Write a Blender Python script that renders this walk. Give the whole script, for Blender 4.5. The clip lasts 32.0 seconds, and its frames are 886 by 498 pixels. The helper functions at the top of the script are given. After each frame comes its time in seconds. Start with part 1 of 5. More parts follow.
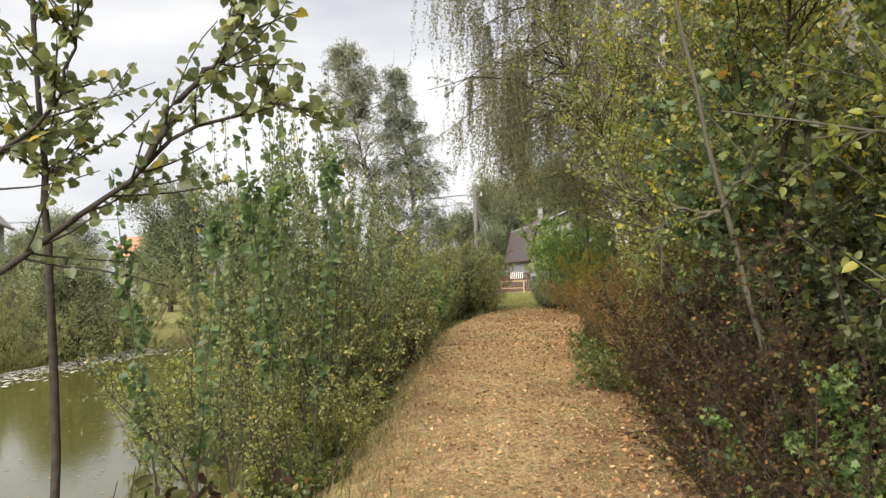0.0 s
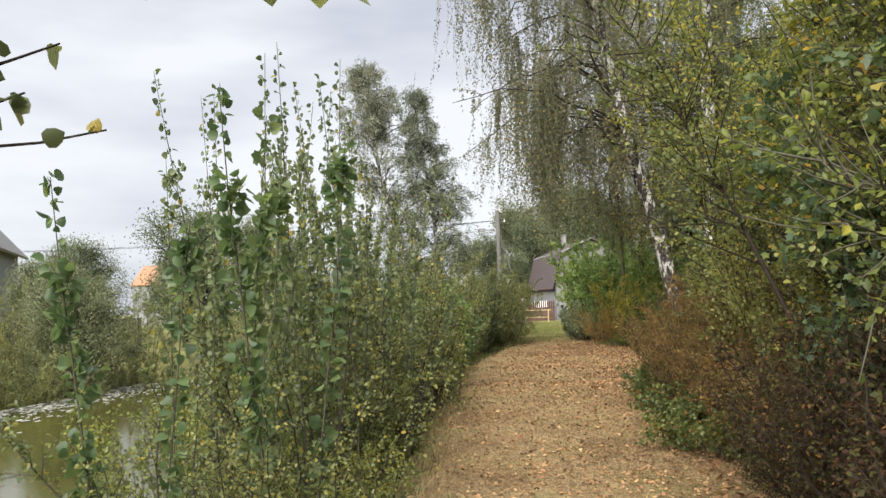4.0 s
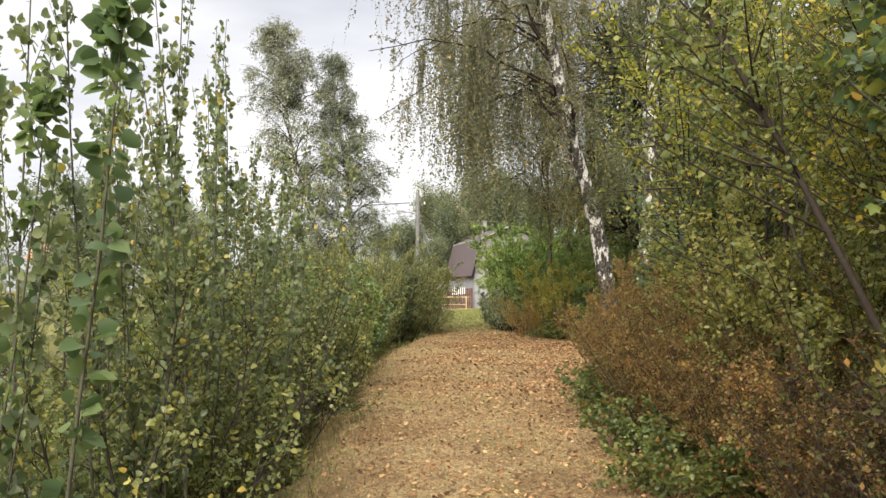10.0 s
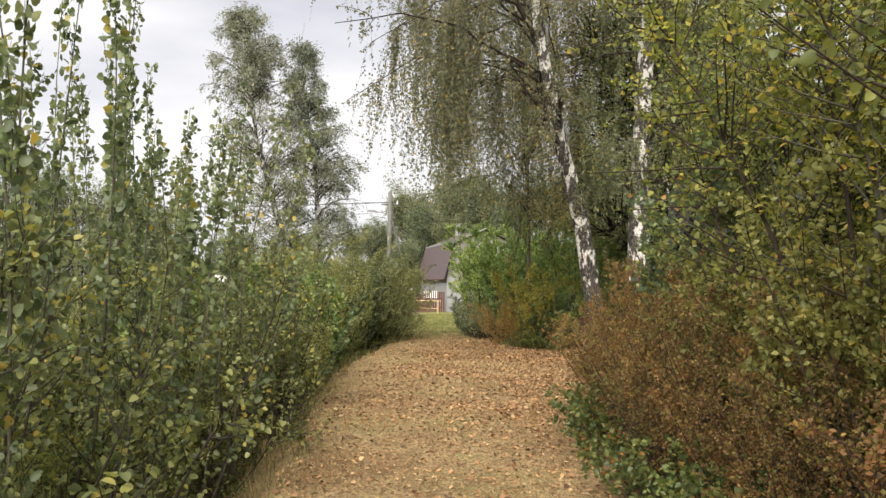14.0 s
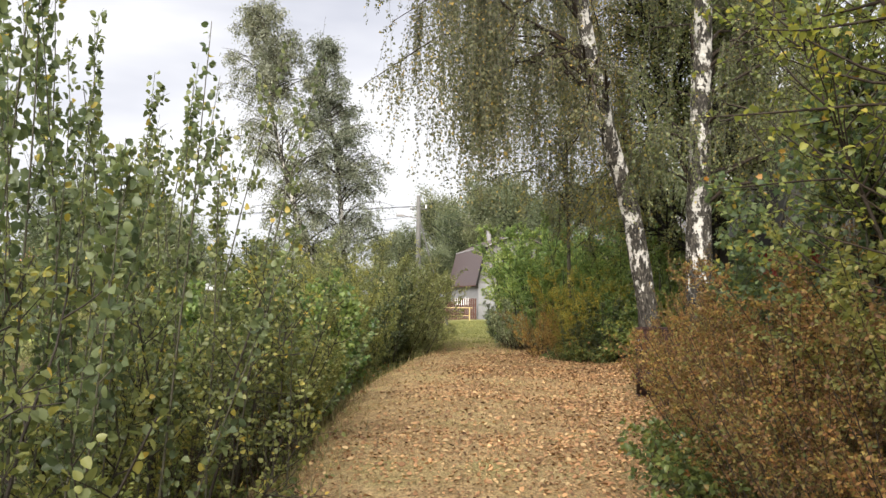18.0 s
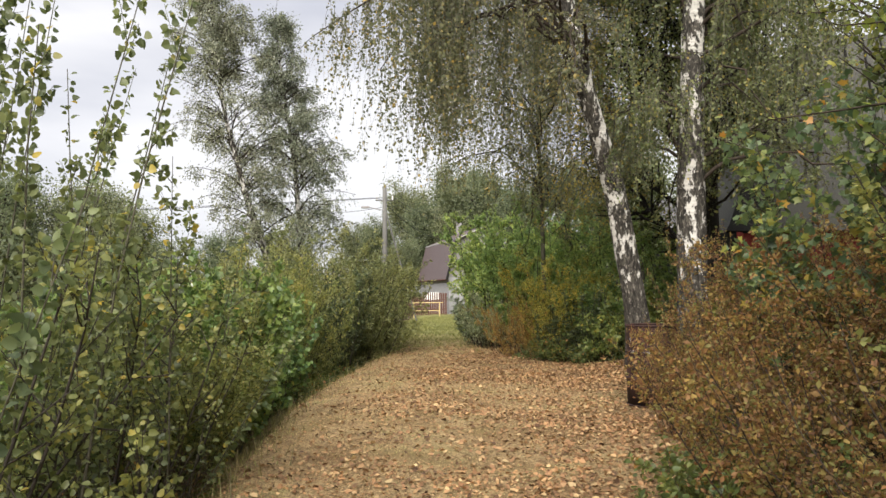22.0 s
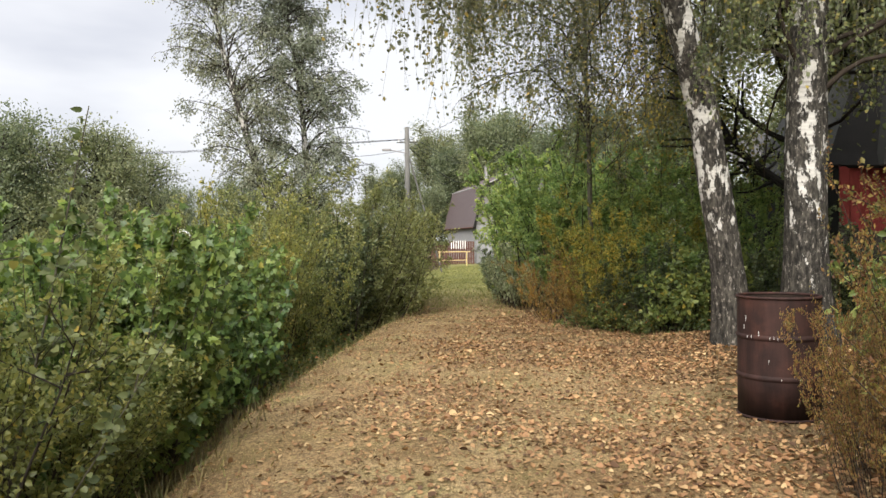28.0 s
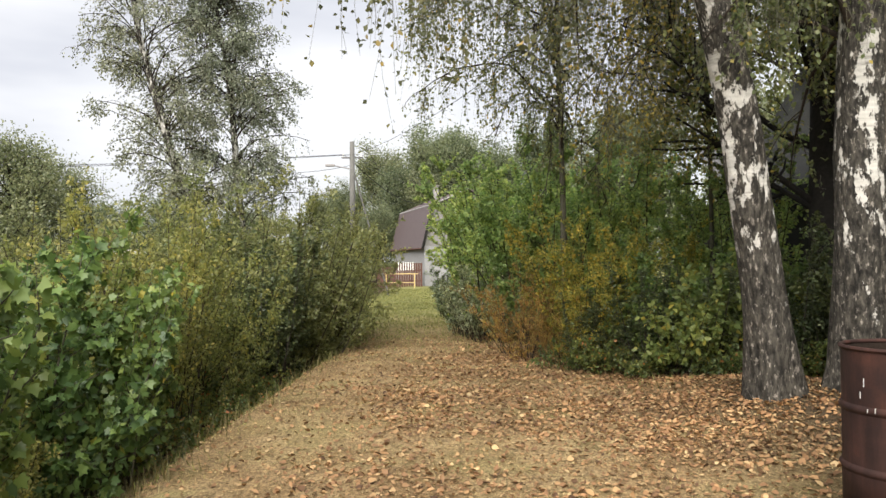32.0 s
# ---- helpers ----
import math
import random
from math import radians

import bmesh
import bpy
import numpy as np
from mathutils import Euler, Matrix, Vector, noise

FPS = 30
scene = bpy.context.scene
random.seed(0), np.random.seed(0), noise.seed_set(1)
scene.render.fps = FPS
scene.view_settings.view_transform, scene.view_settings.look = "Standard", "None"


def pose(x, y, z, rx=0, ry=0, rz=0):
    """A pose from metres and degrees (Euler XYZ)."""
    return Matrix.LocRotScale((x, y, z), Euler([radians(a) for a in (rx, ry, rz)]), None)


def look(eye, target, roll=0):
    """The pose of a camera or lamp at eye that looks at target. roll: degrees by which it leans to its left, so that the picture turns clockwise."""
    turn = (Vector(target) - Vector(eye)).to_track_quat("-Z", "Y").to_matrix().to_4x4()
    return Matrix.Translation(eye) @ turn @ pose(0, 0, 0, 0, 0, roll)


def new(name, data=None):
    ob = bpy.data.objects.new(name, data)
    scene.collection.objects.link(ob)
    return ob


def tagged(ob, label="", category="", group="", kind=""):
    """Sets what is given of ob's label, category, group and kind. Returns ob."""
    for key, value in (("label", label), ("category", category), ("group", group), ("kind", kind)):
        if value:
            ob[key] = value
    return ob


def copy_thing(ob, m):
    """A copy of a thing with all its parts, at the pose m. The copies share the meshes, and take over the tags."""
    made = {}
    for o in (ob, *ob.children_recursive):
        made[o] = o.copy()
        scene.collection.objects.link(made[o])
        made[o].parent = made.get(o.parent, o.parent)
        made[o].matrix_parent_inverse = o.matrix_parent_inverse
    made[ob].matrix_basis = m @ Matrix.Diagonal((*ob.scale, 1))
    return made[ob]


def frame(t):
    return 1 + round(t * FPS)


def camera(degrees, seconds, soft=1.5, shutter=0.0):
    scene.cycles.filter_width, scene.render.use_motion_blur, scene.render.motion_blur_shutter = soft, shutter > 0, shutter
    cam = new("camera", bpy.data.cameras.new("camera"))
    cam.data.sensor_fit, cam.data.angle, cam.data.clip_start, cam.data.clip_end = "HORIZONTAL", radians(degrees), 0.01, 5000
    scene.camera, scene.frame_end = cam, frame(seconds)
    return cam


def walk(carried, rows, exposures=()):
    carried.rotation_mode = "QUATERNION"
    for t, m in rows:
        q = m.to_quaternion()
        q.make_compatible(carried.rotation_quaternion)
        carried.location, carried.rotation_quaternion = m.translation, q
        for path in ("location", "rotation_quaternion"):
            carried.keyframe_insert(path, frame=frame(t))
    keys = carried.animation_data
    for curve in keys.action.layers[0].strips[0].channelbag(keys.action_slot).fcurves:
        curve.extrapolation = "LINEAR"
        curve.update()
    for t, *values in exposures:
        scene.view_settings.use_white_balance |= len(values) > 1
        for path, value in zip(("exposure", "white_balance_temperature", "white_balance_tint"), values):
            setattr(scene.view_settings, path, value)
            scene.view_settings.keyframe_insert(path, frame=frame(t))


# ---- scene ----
cam = camera(60.0, 32.0)
PATH = [
    (0, (0.808, 7.166, 1.245), (0.571, 9.15, 1.311), -1.9),
    (0.5, (0.798, 7.332, 1.235), (0.535, 9.313, 1.306), -2.0),
    (1, (0.678, 7.504, 1.26), (0.389, 9.482, 1.344), -2.0),
    (1.5, (0.612, 7.695, 1.267), (0.333, 9.673, 1.364), -2.3),
    (2, (0.574, 7.946, 1.267), (0.286, 9.923, 1.368), -2.2),
    (2.5, (0.561, 8.126, 1.287), (0.241, 10.097, 1.398), -2.3),
    (3, (0.532, 8.288, 1.268), (0.21, 10.259, 1.377), -2.2),
    (3.5, (0.478, 8.497, 1.289), (0.188, 10.472, 1.413), -2.2),
    (5.5, (0.496, 8.963, 1.287), (0.216, 10.936, 1.455), -1.7),
    (6, (0.487, 9.134, 1.289), (0.307, 11.119, 1.46), -1.7),
    (6.5, (0.491, 9.361, 1.275), (0.332, 11.349, 1.436), -1.4),
    (7, (0.511, 9.559, 1.268), (0.359, 11.548, 1.415), -0.9),
    (7.5, (0.503, 9.712, 1.26), (0.351, 11.702, 1.382), -0.7),
    (8, (0.448, 9.945, 1.28), (0.338, 11.937, 1.408), -0.3),
    (8.5, (0.424, 10.109, 1.272), (0.401, 12.105, 1.407), -0.4),
    (9, (0.419, 10.369, 1.264), (0.401, 12.364, 1.402), -0.6),
    (9.5, (0.413, 10.564, 1.24), (0.366, 12.56, 1.361), -0.4),
    (10, (0.369, 10.743, 1.249), (0.292, 12.739, 1.349), -0.3),
    (10.5, (0.338, 10.93, 1.247), (0.271, 12.927, 1.34), -0.1),
    (11, (0.353, 11.172, 1.253), (0.302, 13.169, 1.334), 0.1),
    (11.5, (0.373, 11.339, 1.262), (0.326, 13.337, 1.346), 0.3),
    (12, (0.346, 11.434, 1.265), (0.315, 13.432, 1.349), 0.5),
    (12.5, (0.285, 11.615, 1.263), (0.299, 13.612, 1.362), 0.4),
    (13, (0.277, 11.753, 1.244), (0.327, 13.749, 1.347), 0.6),
    (13.5, (0.318, 11.992, 1.246), (0.359, 13.989, 1.35), 0.7),
    (14, (0.345, 12.127, 1.25), (0.339, 14.124, 1.359), 0.8),
    (14.5, (0.32, 12.316, 1.243), (0.284, 14.313, 1.348), 0.7),
    (16.5, (0.323, 13.087, 1.285), (0.235, 15.082, 1.4), 0.0),
    (17, (0.293, 13.298, 1.288), (0.204, 15.292, 1.415), -0.0),
    (17.5, (0.279, 13.471, 1.269), (0.202, 15.465, 1.398), 0.2),
    (18, (0.318, 13.74, 1.271), (0.232, 15.734, 1.396), 0.2),
    (18.5, (0.369, 13.896, 1.262), (0.274, 15.889, 1.389), 0.1),
    (19, (0.386, 14.114, 1.261), (0.311, 16.11, 1.374), -0.0),
    (19.5, (0.402, 14.328, 1.271), (0.401, 16.325, 1.38), -0.1),
    (20, (0.455, 14.598, 1.265), (0.471, 16.595, 1.363), 0.0),
    (20.5, (0.516, 14.782, 1.282), (0.534, 16.78, 1.374), -0.5),
    (21, (0.485, 14.998, 1.283), (0.499, 16.996, 1.38), -0.8),
    (21.5, (0.445, 15.187, 1.288), (0.46, 17.184, 1.402), -0.9),
    (22, (0.452, 15.421, 1.261), (0.44, 17.418, 1.372), -0.6),
    (22.5, (0.525, 15.667, 1.299), (0.454, 17.663, 1.401), -0.5),
    (23, (0.545, 15.834, 1.299), (0.431, 17.828, 1.401), -0.5),
    (23.5, (0.505, 16.064, 1.336), (0.391, 18.058, 1.453), -1.0),
    (24, (0.475, 16.252, 1.328), (0.375, 18.245, 1.457), -1.2),
    (24.5, (0.487, 16.516, 1.335), (0.377, 18.509, 1.466), -1.5),
    (26.5, (0.526, 17.493, 1.268), (0.415, 19.488, 1.352), -0.9),
    (27, (0.56, 17.768, 1.28), (0.438, 19.764, 1.33), -0.6),
    (27.5, (0.551, 17.962, 1.279), (0.382, 19.955, 1.264), -0.5),
    (28, (0.493, 18.206, 1.309), (0.406, 20.204, 1.285), -0.7),
    (28.5, (0.454, 18.446, 1.291), (0.512, 20.445, 1.263), -0.8),
    (29, (0.437, 18.726, 1.307), (0.423, 20.726, 1.289), -1.1),
    (29.5, (0.42, 18.954, 1.299), (0.379, 20.954, 1.3), -1.1),
    (30, (0.384, 19.248, 1.311), (0.386, 21.248, 1.334), -1.0),
    (30.5, (0.372, 19.508, 1.29), (0.423, 21.508, 1.316), -0.7),
    (31, (0.394, 19.816, 1.304), (0.405, 21.815, 1.337), -0.4),
    (31.5, (0.393, 20.033, 1.283), (0.388, 22.033, 1.313), -0.4),
    (32, (0.379, 20.282, 1.3), (0.432, 22.281, 1.331), -0.5),
]
walk(cam, [(t, look(eye, target, roll)) for t, eye, target, roll in PATH], exposures=[(0.0, 0.68, 6750, 9), (1.0, 0.64, 6750, 10), (2.0, 0.67, 6450, 10), (3.0, 0.65, 6400, 10), (6.0, 0.52, 6450, 8), (7.0, 0.68, 6700, 9), (9.0, 0.82, 6700, 10), (12.0, 0.83, 6800, 10), (13.0, 0.84, 6800, 10), (14.0, 0.73, 6750, 11), (17.0, 0.75, 6600, 11), (19.0, 0.85, 6600, 11), (20.0, 0.8, 6600, 11), (22.0, 0.68, 6600, 11), (24.0, 0.62, 6300, 14), (27.0, 0.7, 6450, 11), (29.0, 0.6, 6500, 10), (30.0, 0.56, 6400, 10), (32.0, 0.7, 6550, 10)])

# ---- world, sun ----
world = bpy.data.worlds.new("overcast_sky")
scene.world = world
world.use_nodes = True
wn, wl = world.node_tree.nodes, world.node_tree.links
wn.clear()
w_out = wn.new("ShaderNodeOutputWorld")
w_bg = wn.new("ShaderNodeBackground")
w_sky = wn.new("ShaderNodeTexSky")
w_sky.sky_type, w_sky.sun_disc = "NISHITA", False
w_sky.sun_elevation, w_sky.sun_rotation = radians(42), radians(196)
w_tc = wn.new("ShaderNodeTexCoord")
w_map = wn.new("ShaderNodeMapping")
w_map.inputs["Scale"].default_value = (1.0, 1.0, 3.6)
w_n = wn.new("ShaderNodeTexNoise")
w_n.inputs["Scale"].default_value, w_n.inputs["Detail"].default_value = 1.7, 5
w_ramp = wn.new("ShaderNodeValToRGB")
w_ramp.color_ramp.elements[0].position, w_ramp.color_ramp.elements[0].color = 0.36, (3.75, 3.9, 4.45, 1)
w_ramp.color_ramp.elements[1].position, w_ramp.color_ramp.elements[1].color = 0.62, (6.15, 6.2, 6.4, 1)
w_mix = wn.new("ShaderNodeMixRGB")
w_mix.inputs[0].default_value = 0.93
wl.new(w_tc.outputs["Generated"], w_map.inputs["Vector"])
wl.new(w_map.outputs[0], w_n.inputs["Vector"])
wl.new(w_n.outputs[0], w_ramp.inputs[0])
wl.new(w_sky.outputs[0], w_mix.inputs[1])
wl.new(w_ramp.outputs[0], w_mix.inputs[2])
wl.new(w_mix.outputs[0], w_bg.inputs["Color"])
w_bg.inputs["Strength"].default_value = 0.105
wl.new(w_bg.outputs[0], w_out.inputs["Surface"])

sun_data = bpy.data.lights.new("sun", "SUN")
sun_data.energy, sun_data.angle, sun_data.color = 5.0, radians(60), (1.0, 0.95, 0.87)
sun_lamp = new("sun", sun_data)
sun_lamp.matrix_world = look((-4.2, -8, 13.2), (0, 6, 0))

# ---- materials ----


def nodes_of(name, rough=0.7, spec=0.3):
    m = bpy.data.materials.new(name)
    m.use_nodes = True
    nt = m.node_tree
    b = nt.nodes["Principled BSDF"]
    b.inputs["Roughness"].default_value = rough
    b.inputs["Specular IOR Level"].default_value = spec
    return m, nt, b


def noise_node(nt, scale, detail=4, coord="Object", stretch=None, rough=0.55):
    tc = nt.nodes.new("ShaderNodeTexCoord")
    n = nt.nodes.new("ShaderNodeTexNoise")
    n.inputs["Scale"].default_value, n.inputs["Detail"].default_value = scale, detail
    n.inputs["Roughness"].default_value = rough
    src = tc.outputs[coord]
    if stretch:
        mp = nt.nodes.new("ShaderNodeMapping")
        mp.inputs["Scale"].default_value = stretch
        nt.links.new(src, mp.inputs["Vector"])
        src = mp.outputs[0]
    nt.links.new(src, n.inputs["Vector"])
    return n.outputs[0]


def ramp(nt, fac, stops):
    r = nt.nodes.new("ShaderNodeValToRGB")
    els = r.color_ramp.elements
    while len(els) < len(stops):
        els.new(0.5)
    for e, (p, c) in zip(els, stops):
        e.position, e.color = p, (*c, 1)
    nt.links.new(fac, r.inputs[0])
    return r.outputs[0]


def mix(nt, fac, a, b, mode="MIX"):
    n = nt.nodes.new("ShaderNodeMixRGB")
    n.blend_type = mode
    for sock, v in ((n.inputs[0], fac), (n.inputs[1], a), (n.inputs[2], b)):
        if isinstance(v, (int, float)):
            sock.default_value = v
        elif isinstance(v, tuple):
            sock.default_value = (*v, 1)
        else:
            nt.links.new(v, sock)
    return n.outputs[0]


def bump(nt, b, height, strength=0.4, dist=0.02):
    n = nt.nodes.new("ShaderNodeBump")
    n.inputs["Strength"].default_value, n.inputs["Distance"].default_value = strength, dist
    nt.links.new(height, n.inputs["Height"])
    nt.links.new(n.outputs[0], b.inputs["Normal"])


def leaf_mat(name, stops, trans=0.4, rough=0.42, spec=0.45):
    m, nt, b = nodes_of(name, rough, spec)
    geo = nt.nodes.new("ShaderNodeNewGeometry")
    col = ramp(nt, geo.outputs["Random Per Island"], stops)
    patch = ramp(nt, noise_node(nt, 1.6, 2), [(0.3, (0.72, 0.74, 0.7)), (0.7, (1.25, 1.2, 1.1))])
    col = mix(nt, 1.0, col, patch, "MULTIPLY")
    info = nt.nodes.new("ShaderNodeObjectInfo")
    tone = ramp(nt, info.outputs["Random"], [(0.0, (0.85, 0.9, 0.9)), (1.0, (1.15, 1.06, 0.95))])
    col = mix(nt, 1.0, col, tone, "MULTIPLY")
    nt.links.new(col, b.inputs["Base Color"])
    tr = nt.nodes.new("ShaderNodeBsdfTranslucent")
    nt.links.new(mix(nt, 1.0, col, (1.4, 1.4, 1.1), "MULTIPLY"), tr.inputs["Color"])
    ms = nt.nodes.new("ShaderNodeMixShader")
    ms.inputs[0].default_value = trans
    nt.links.new(b.outputs[0], ms.inputs[1])
    nt.links.new(tr.outputs[0], ms.inputs[2])
    nt.links.new(ms.outputs[0], nt.nodes["Material Output"].inputs["Surface"])
    return m


def plain_mat(name, c1, c2, scale=8, rough=0.8, spec=0.25, bumpy=0.3, metal=0.0, stretch=None, fine=60):
    m, nt, b = nodes_of(name, rough, spec)
    big = noise_node(nt, scale, 5, stretch=stretch)
    small = noise_node(nt, fine, 3, stretch=stretch)
    col = mix(nt, big, c1, c2)
    col = mix(nt, 1.0, col, ramp(nt, small, [(0.3, (0.75, 0.75, 0.75)), (0.7, (1.2, 1.2, 1.2))]), "MULTIPLY")
    nt.links.new(col, b.inputs["Base Color"])
    b.inputs["Metallic"].default_value = metal
    if bumpy:
        bump(nt, b, small, bumpy, 0.01)
    return m


L_ASPEN = leaf_mat("aspen_leaf", [(0.0, (0.08, 0.11, 0.062)), (0.45, (0.14, 0.18, 0.095)), (0.96, (0.23, 0.27, 0.13)), (1.0, (0.48, 0.38, 0.08))], 0.42)
L_ALDER = leaf_mat("alder_leaf", [(0.0, (0.085, 0.112, 0.055)), (0.45, (0.172, 0.208, 0.086)), (0.88, (0.265, 0.29, 0.11)), (0.98, (0.35, 0.33, 0.1)), (1.0, (0.46, 0.34, 0.08))], 0.42)
L_WILLOW = leaf_mat("willow_leaf", [(0.0, (0.12, 0.158, 0.06)), (0.5, (0.225, 0.268, 0.096)), (0.92, (0.315, 0.345, 0.115)), (1.0, (0.42, 0.36, 0.09))], 0.45)
L_YWILLOW = leaf_mat("yellow_green_willow_leaf", [(0.0, (0.14, 0.165, 0.065)), (0.5, (0.225, 0.25, 0.095)), (0.9, (0.32, 0.33, 0.125)), (1.0, (0.44, 0.38, 0.12))], 0.5)
L_BUSHW = leaf_mat("grey_willow_leaf", [(0.0, (0.125, 0.155, 0.07)), (0.6, (0.21, 0.235, 0.11)), (1.0, (0.31, 0.325, 0.15))])
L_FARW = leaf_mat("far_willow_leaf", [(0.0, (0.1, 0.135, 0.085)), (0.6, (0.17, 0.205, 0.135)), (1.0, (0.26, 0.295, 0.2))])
L_MAPLE = leaf_mat("maple_leaf", [(0.0, (0.068, 0.122, 0.048)), (0.5, (0.138, 0.218, 0.078)), (0.9, (0.22, 0.315, 0.105)), (0.985, (0.3, 0.37, 0.13)), (1.0, (0.52, 0.46, 0.1))], 0.42, 0.42, 0.5)
L_YELLOW = leaf_mat("yellowing_maple_leaf", [(0.0, (0.13, 0.165, 0.055)), (0.5, (0.24, 0.275, 0.078)), (0.75, (0.36, 0.36, 0.088)), (0.9, (0.53, 0.46, 0.085)), (1.0, (0.52, 0.32, 0.07))], 0.5)
L_RUST = leaf_mat("rusty_spirea_leaf", [(0.0, (0.12, 0.063, 0.04)), (0.28, (0.2, 0.114, 0.058)), (0.5, (0.262, 0.158, 0.072)), (0.62, (0.15, 0.16, 0.058)), (0.85, (0.235, 0.19, 0.07)), (1.0, (0.34, 0.23, 0.085))], 0.42, 0.55, 0.25)
# brown scrub leaves, deepened so the colour holds the thicket's shade
L_BROWN = leaf_mat("shaded_brown_scrub_leaf", [(0.0, (0.03, 0.018, 0.014)), (0.35, (0.062, 0.034, 0.023)), (0.6, (0.05, 0.058, 0.024)), (0.88, (0.1, 0.095, 0.038)), (1.0, (0.28, 0.14, 0.05))], 0.3, 0.6, 0.15)
L_DARK = leaf_mat("bramble_leaf", [(0.0, (0.07, 0.1, 0.04)), (0.6, (0.12, 0.16, 0.055)), (0.92, (0.19, 0.22, 0.07)), (1.0, (0.38, 0.14, 0.05))])
L_DEEP = leaf_mat("deep_green_leaf", [(0.0, (0.05, 0.072, 0.036)), (0.6, (0.09, 0.118, 0.055)), (1.0, (0.15, 0.175, 0.075))], 0.3)
L_POPLAR = leaf_mat("poplar_leaf", [(0.0, (0.08, 0.125, 0.062)), (0.6, (0.13, 0.19, 0.09)), (1.0, (0.22, 0.285, 0.12))], 0.45)
# L_TREE greens at about 0.6, a shaded copy for behind the birches
L_SHADE = leaf_mat("shaded_tree_leaf", [(0.0, (0.06, 0.085, 0.035)), (0.6, (0.11, 0.14, 0.052)), (0.95, (0.18, 0.2, 0.07)), (1.0, (0.34, 0.26, 0.07))], 0.42)
L_ROWAN = leaf_mat("blue_green_lobed_leaf", [(0.0, (0.07, 0.115, 0.068)), (0.5, (0.125, 0.185, 0.1)), (0.84, (0.19, 0.25, 0.105)), (0.95, (0.36, 0.37, 0.095)), (1.0, (0.5, 0.25, 0.07))], 0.42)
L_SILVER = leaf_mat("silvery_leaf", [(0.0, (0.16, 0.2, 0.13)), (0.6, (0.26, 0.31, 0.21)), (1.0, (0.42, 0.46, 0.36))], 0.4)
L_HAZEL = leaf_mat("pale_broad_leaf", [(0.0, (0.11, 0.16, 0.06)), (0.55, (0.19, 0.25, 0.09)), (0.9, (0.28, 0.33, 0.11)), (1.0, (0.48, 0.4, 0.1))], 0.45)
L_BIRCH = leaf_mat("birch_leaf", [(0.0, (0.08, 0.098, 0.065)), (0.6, (0.14, 0.158, 0.1)), (0.92, (0.225, 0.225, 0.125)), (1.0, (0.44, 0.33, 0.1))], 0.4, 0.5, 0.3)
L_GREENBIRCH = leaf_mat("green_birch_leaf", [(0.0, (0.11, 0.135, 0.065)), (0.6, (0.19, 0.215, 0.1)), (0.92, (0.28, 0.28, 0.12)), (1.0, (0.5, 0.37, 0.09))], 0.42)
L_GOLDBIRCH = leaf_mat("gold_birch_leaf", [(0.0, (0.17, 0.17, 0.065)), (0.5, (0.29, 0.265, 0.088)), (0.82, (0.43, 0.34, 0.09)), (1.0, (0.64, 0.44, 0.09))], 0.45)
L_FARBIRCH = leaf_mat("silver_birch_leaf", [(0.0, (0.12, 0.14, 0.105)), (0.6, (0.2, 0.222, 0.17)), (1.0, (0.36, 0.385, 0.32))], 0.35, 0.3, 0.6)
L_ORANGE = leaf_mat("orange_shrub_leaf", [(0.0, (0.2, 0.115, 0.05)), (0.4, (0.34, 0.195, 0.065)), (0.7, (0.45, 0.265, 0.075)), (0.82, (0.26, 0.26, 0.08)), (1.0, (0.42, 0.34, 0.09))])
L_LILAC = leaf_mat("lilac_leaf", [(0.0, (0.16, 0.25, 0.105)), (0.6, (0.275, 0.385, 0.15)), (1.0, (0.43, 0.5, 0.19))], 0.5)
L_OLIVE = leaf_mat("olive_shrub_leaf", [(0.0, (0.15, 0.185, 0.055)), (0.5, (0.28, 0.29, 0.075)), (0.82, (0.43, 0.37, 0.085)), (1.0, (0.58, 0.42, 0.08))], 0.5)
L_THICKET = leaf_mat("thicket_leaf", [(0.0, (0.12, 0.155, 0.05)), (0.5, (0.21, 0.255, 0.075)), (0.88, (0.31, 0.34, 0.09)), (1.0, (0.54, 0.45, 0.08))], 0.5)
L_TREE = leaf_mat("tree_leaf", [(0.0, (0.11, 0.145, 0.055)), (0.6, (0.185, 0.22, 0.08)), (1.0, (0.29, 0.3, 0.1))], 0.45)
L_FALLEN = leaf_mat("fallen_leaf", [(0.0, (0.085, 0.048, 0.032)), (0.2, (0.2, 0.108, 0.06)), (0.5, (0.33, 0.182, 0.1)), (0.8, (0.44, 0.262, 0.14)), (1.0, (0.55, 0.395, 0.23))], 0.1, 0.65, 0.25)
L_GRASS = leaf_mat("dry_grass_blade", [(0.0, (0.11, 0.08, 0.045)), (0.3, (0.25, 0.175, 0.1)), (0.6, (0.39, 0.29, 0.16)), (0.85, (0.56, 0.45, 0.27)), (1.0, (0.26, 0.27, 0.09))], 0.2, 0.7)
L_GREENGRASS = leaf_mat("green_grass_blade", [(0.0, (0.13, 0.15, 0.05)), (0.6, (0.21, 0.225, 0.075)), (1.0, (0.33, 0.3, 0.12))], 0.25, 0.6)
L_VERGE = leaf_mat("fresh_grass_blade", [(0.0, (0.1, 0.14, 0.035)), (0.6, (0.18, 0.23, 0.055)), (1.0, (0.32, 0.31, 0.11))], 0.3, 0.55)
L_REED = leaf_mat("dry_reed_blade", [(0.0, (0.1, 0.1, 0.05)), (0.6, (0.18, 0.165, 0.075)), (1.0, (0.3, 0.25, 0.13))], 0.25, 0.6)
M_TWIG = plain_mat("brown_twig_bark", (0.024, 0.018, 0.0135), (0.058, 0.044, 0.033), 12, 0.85, 0.2)
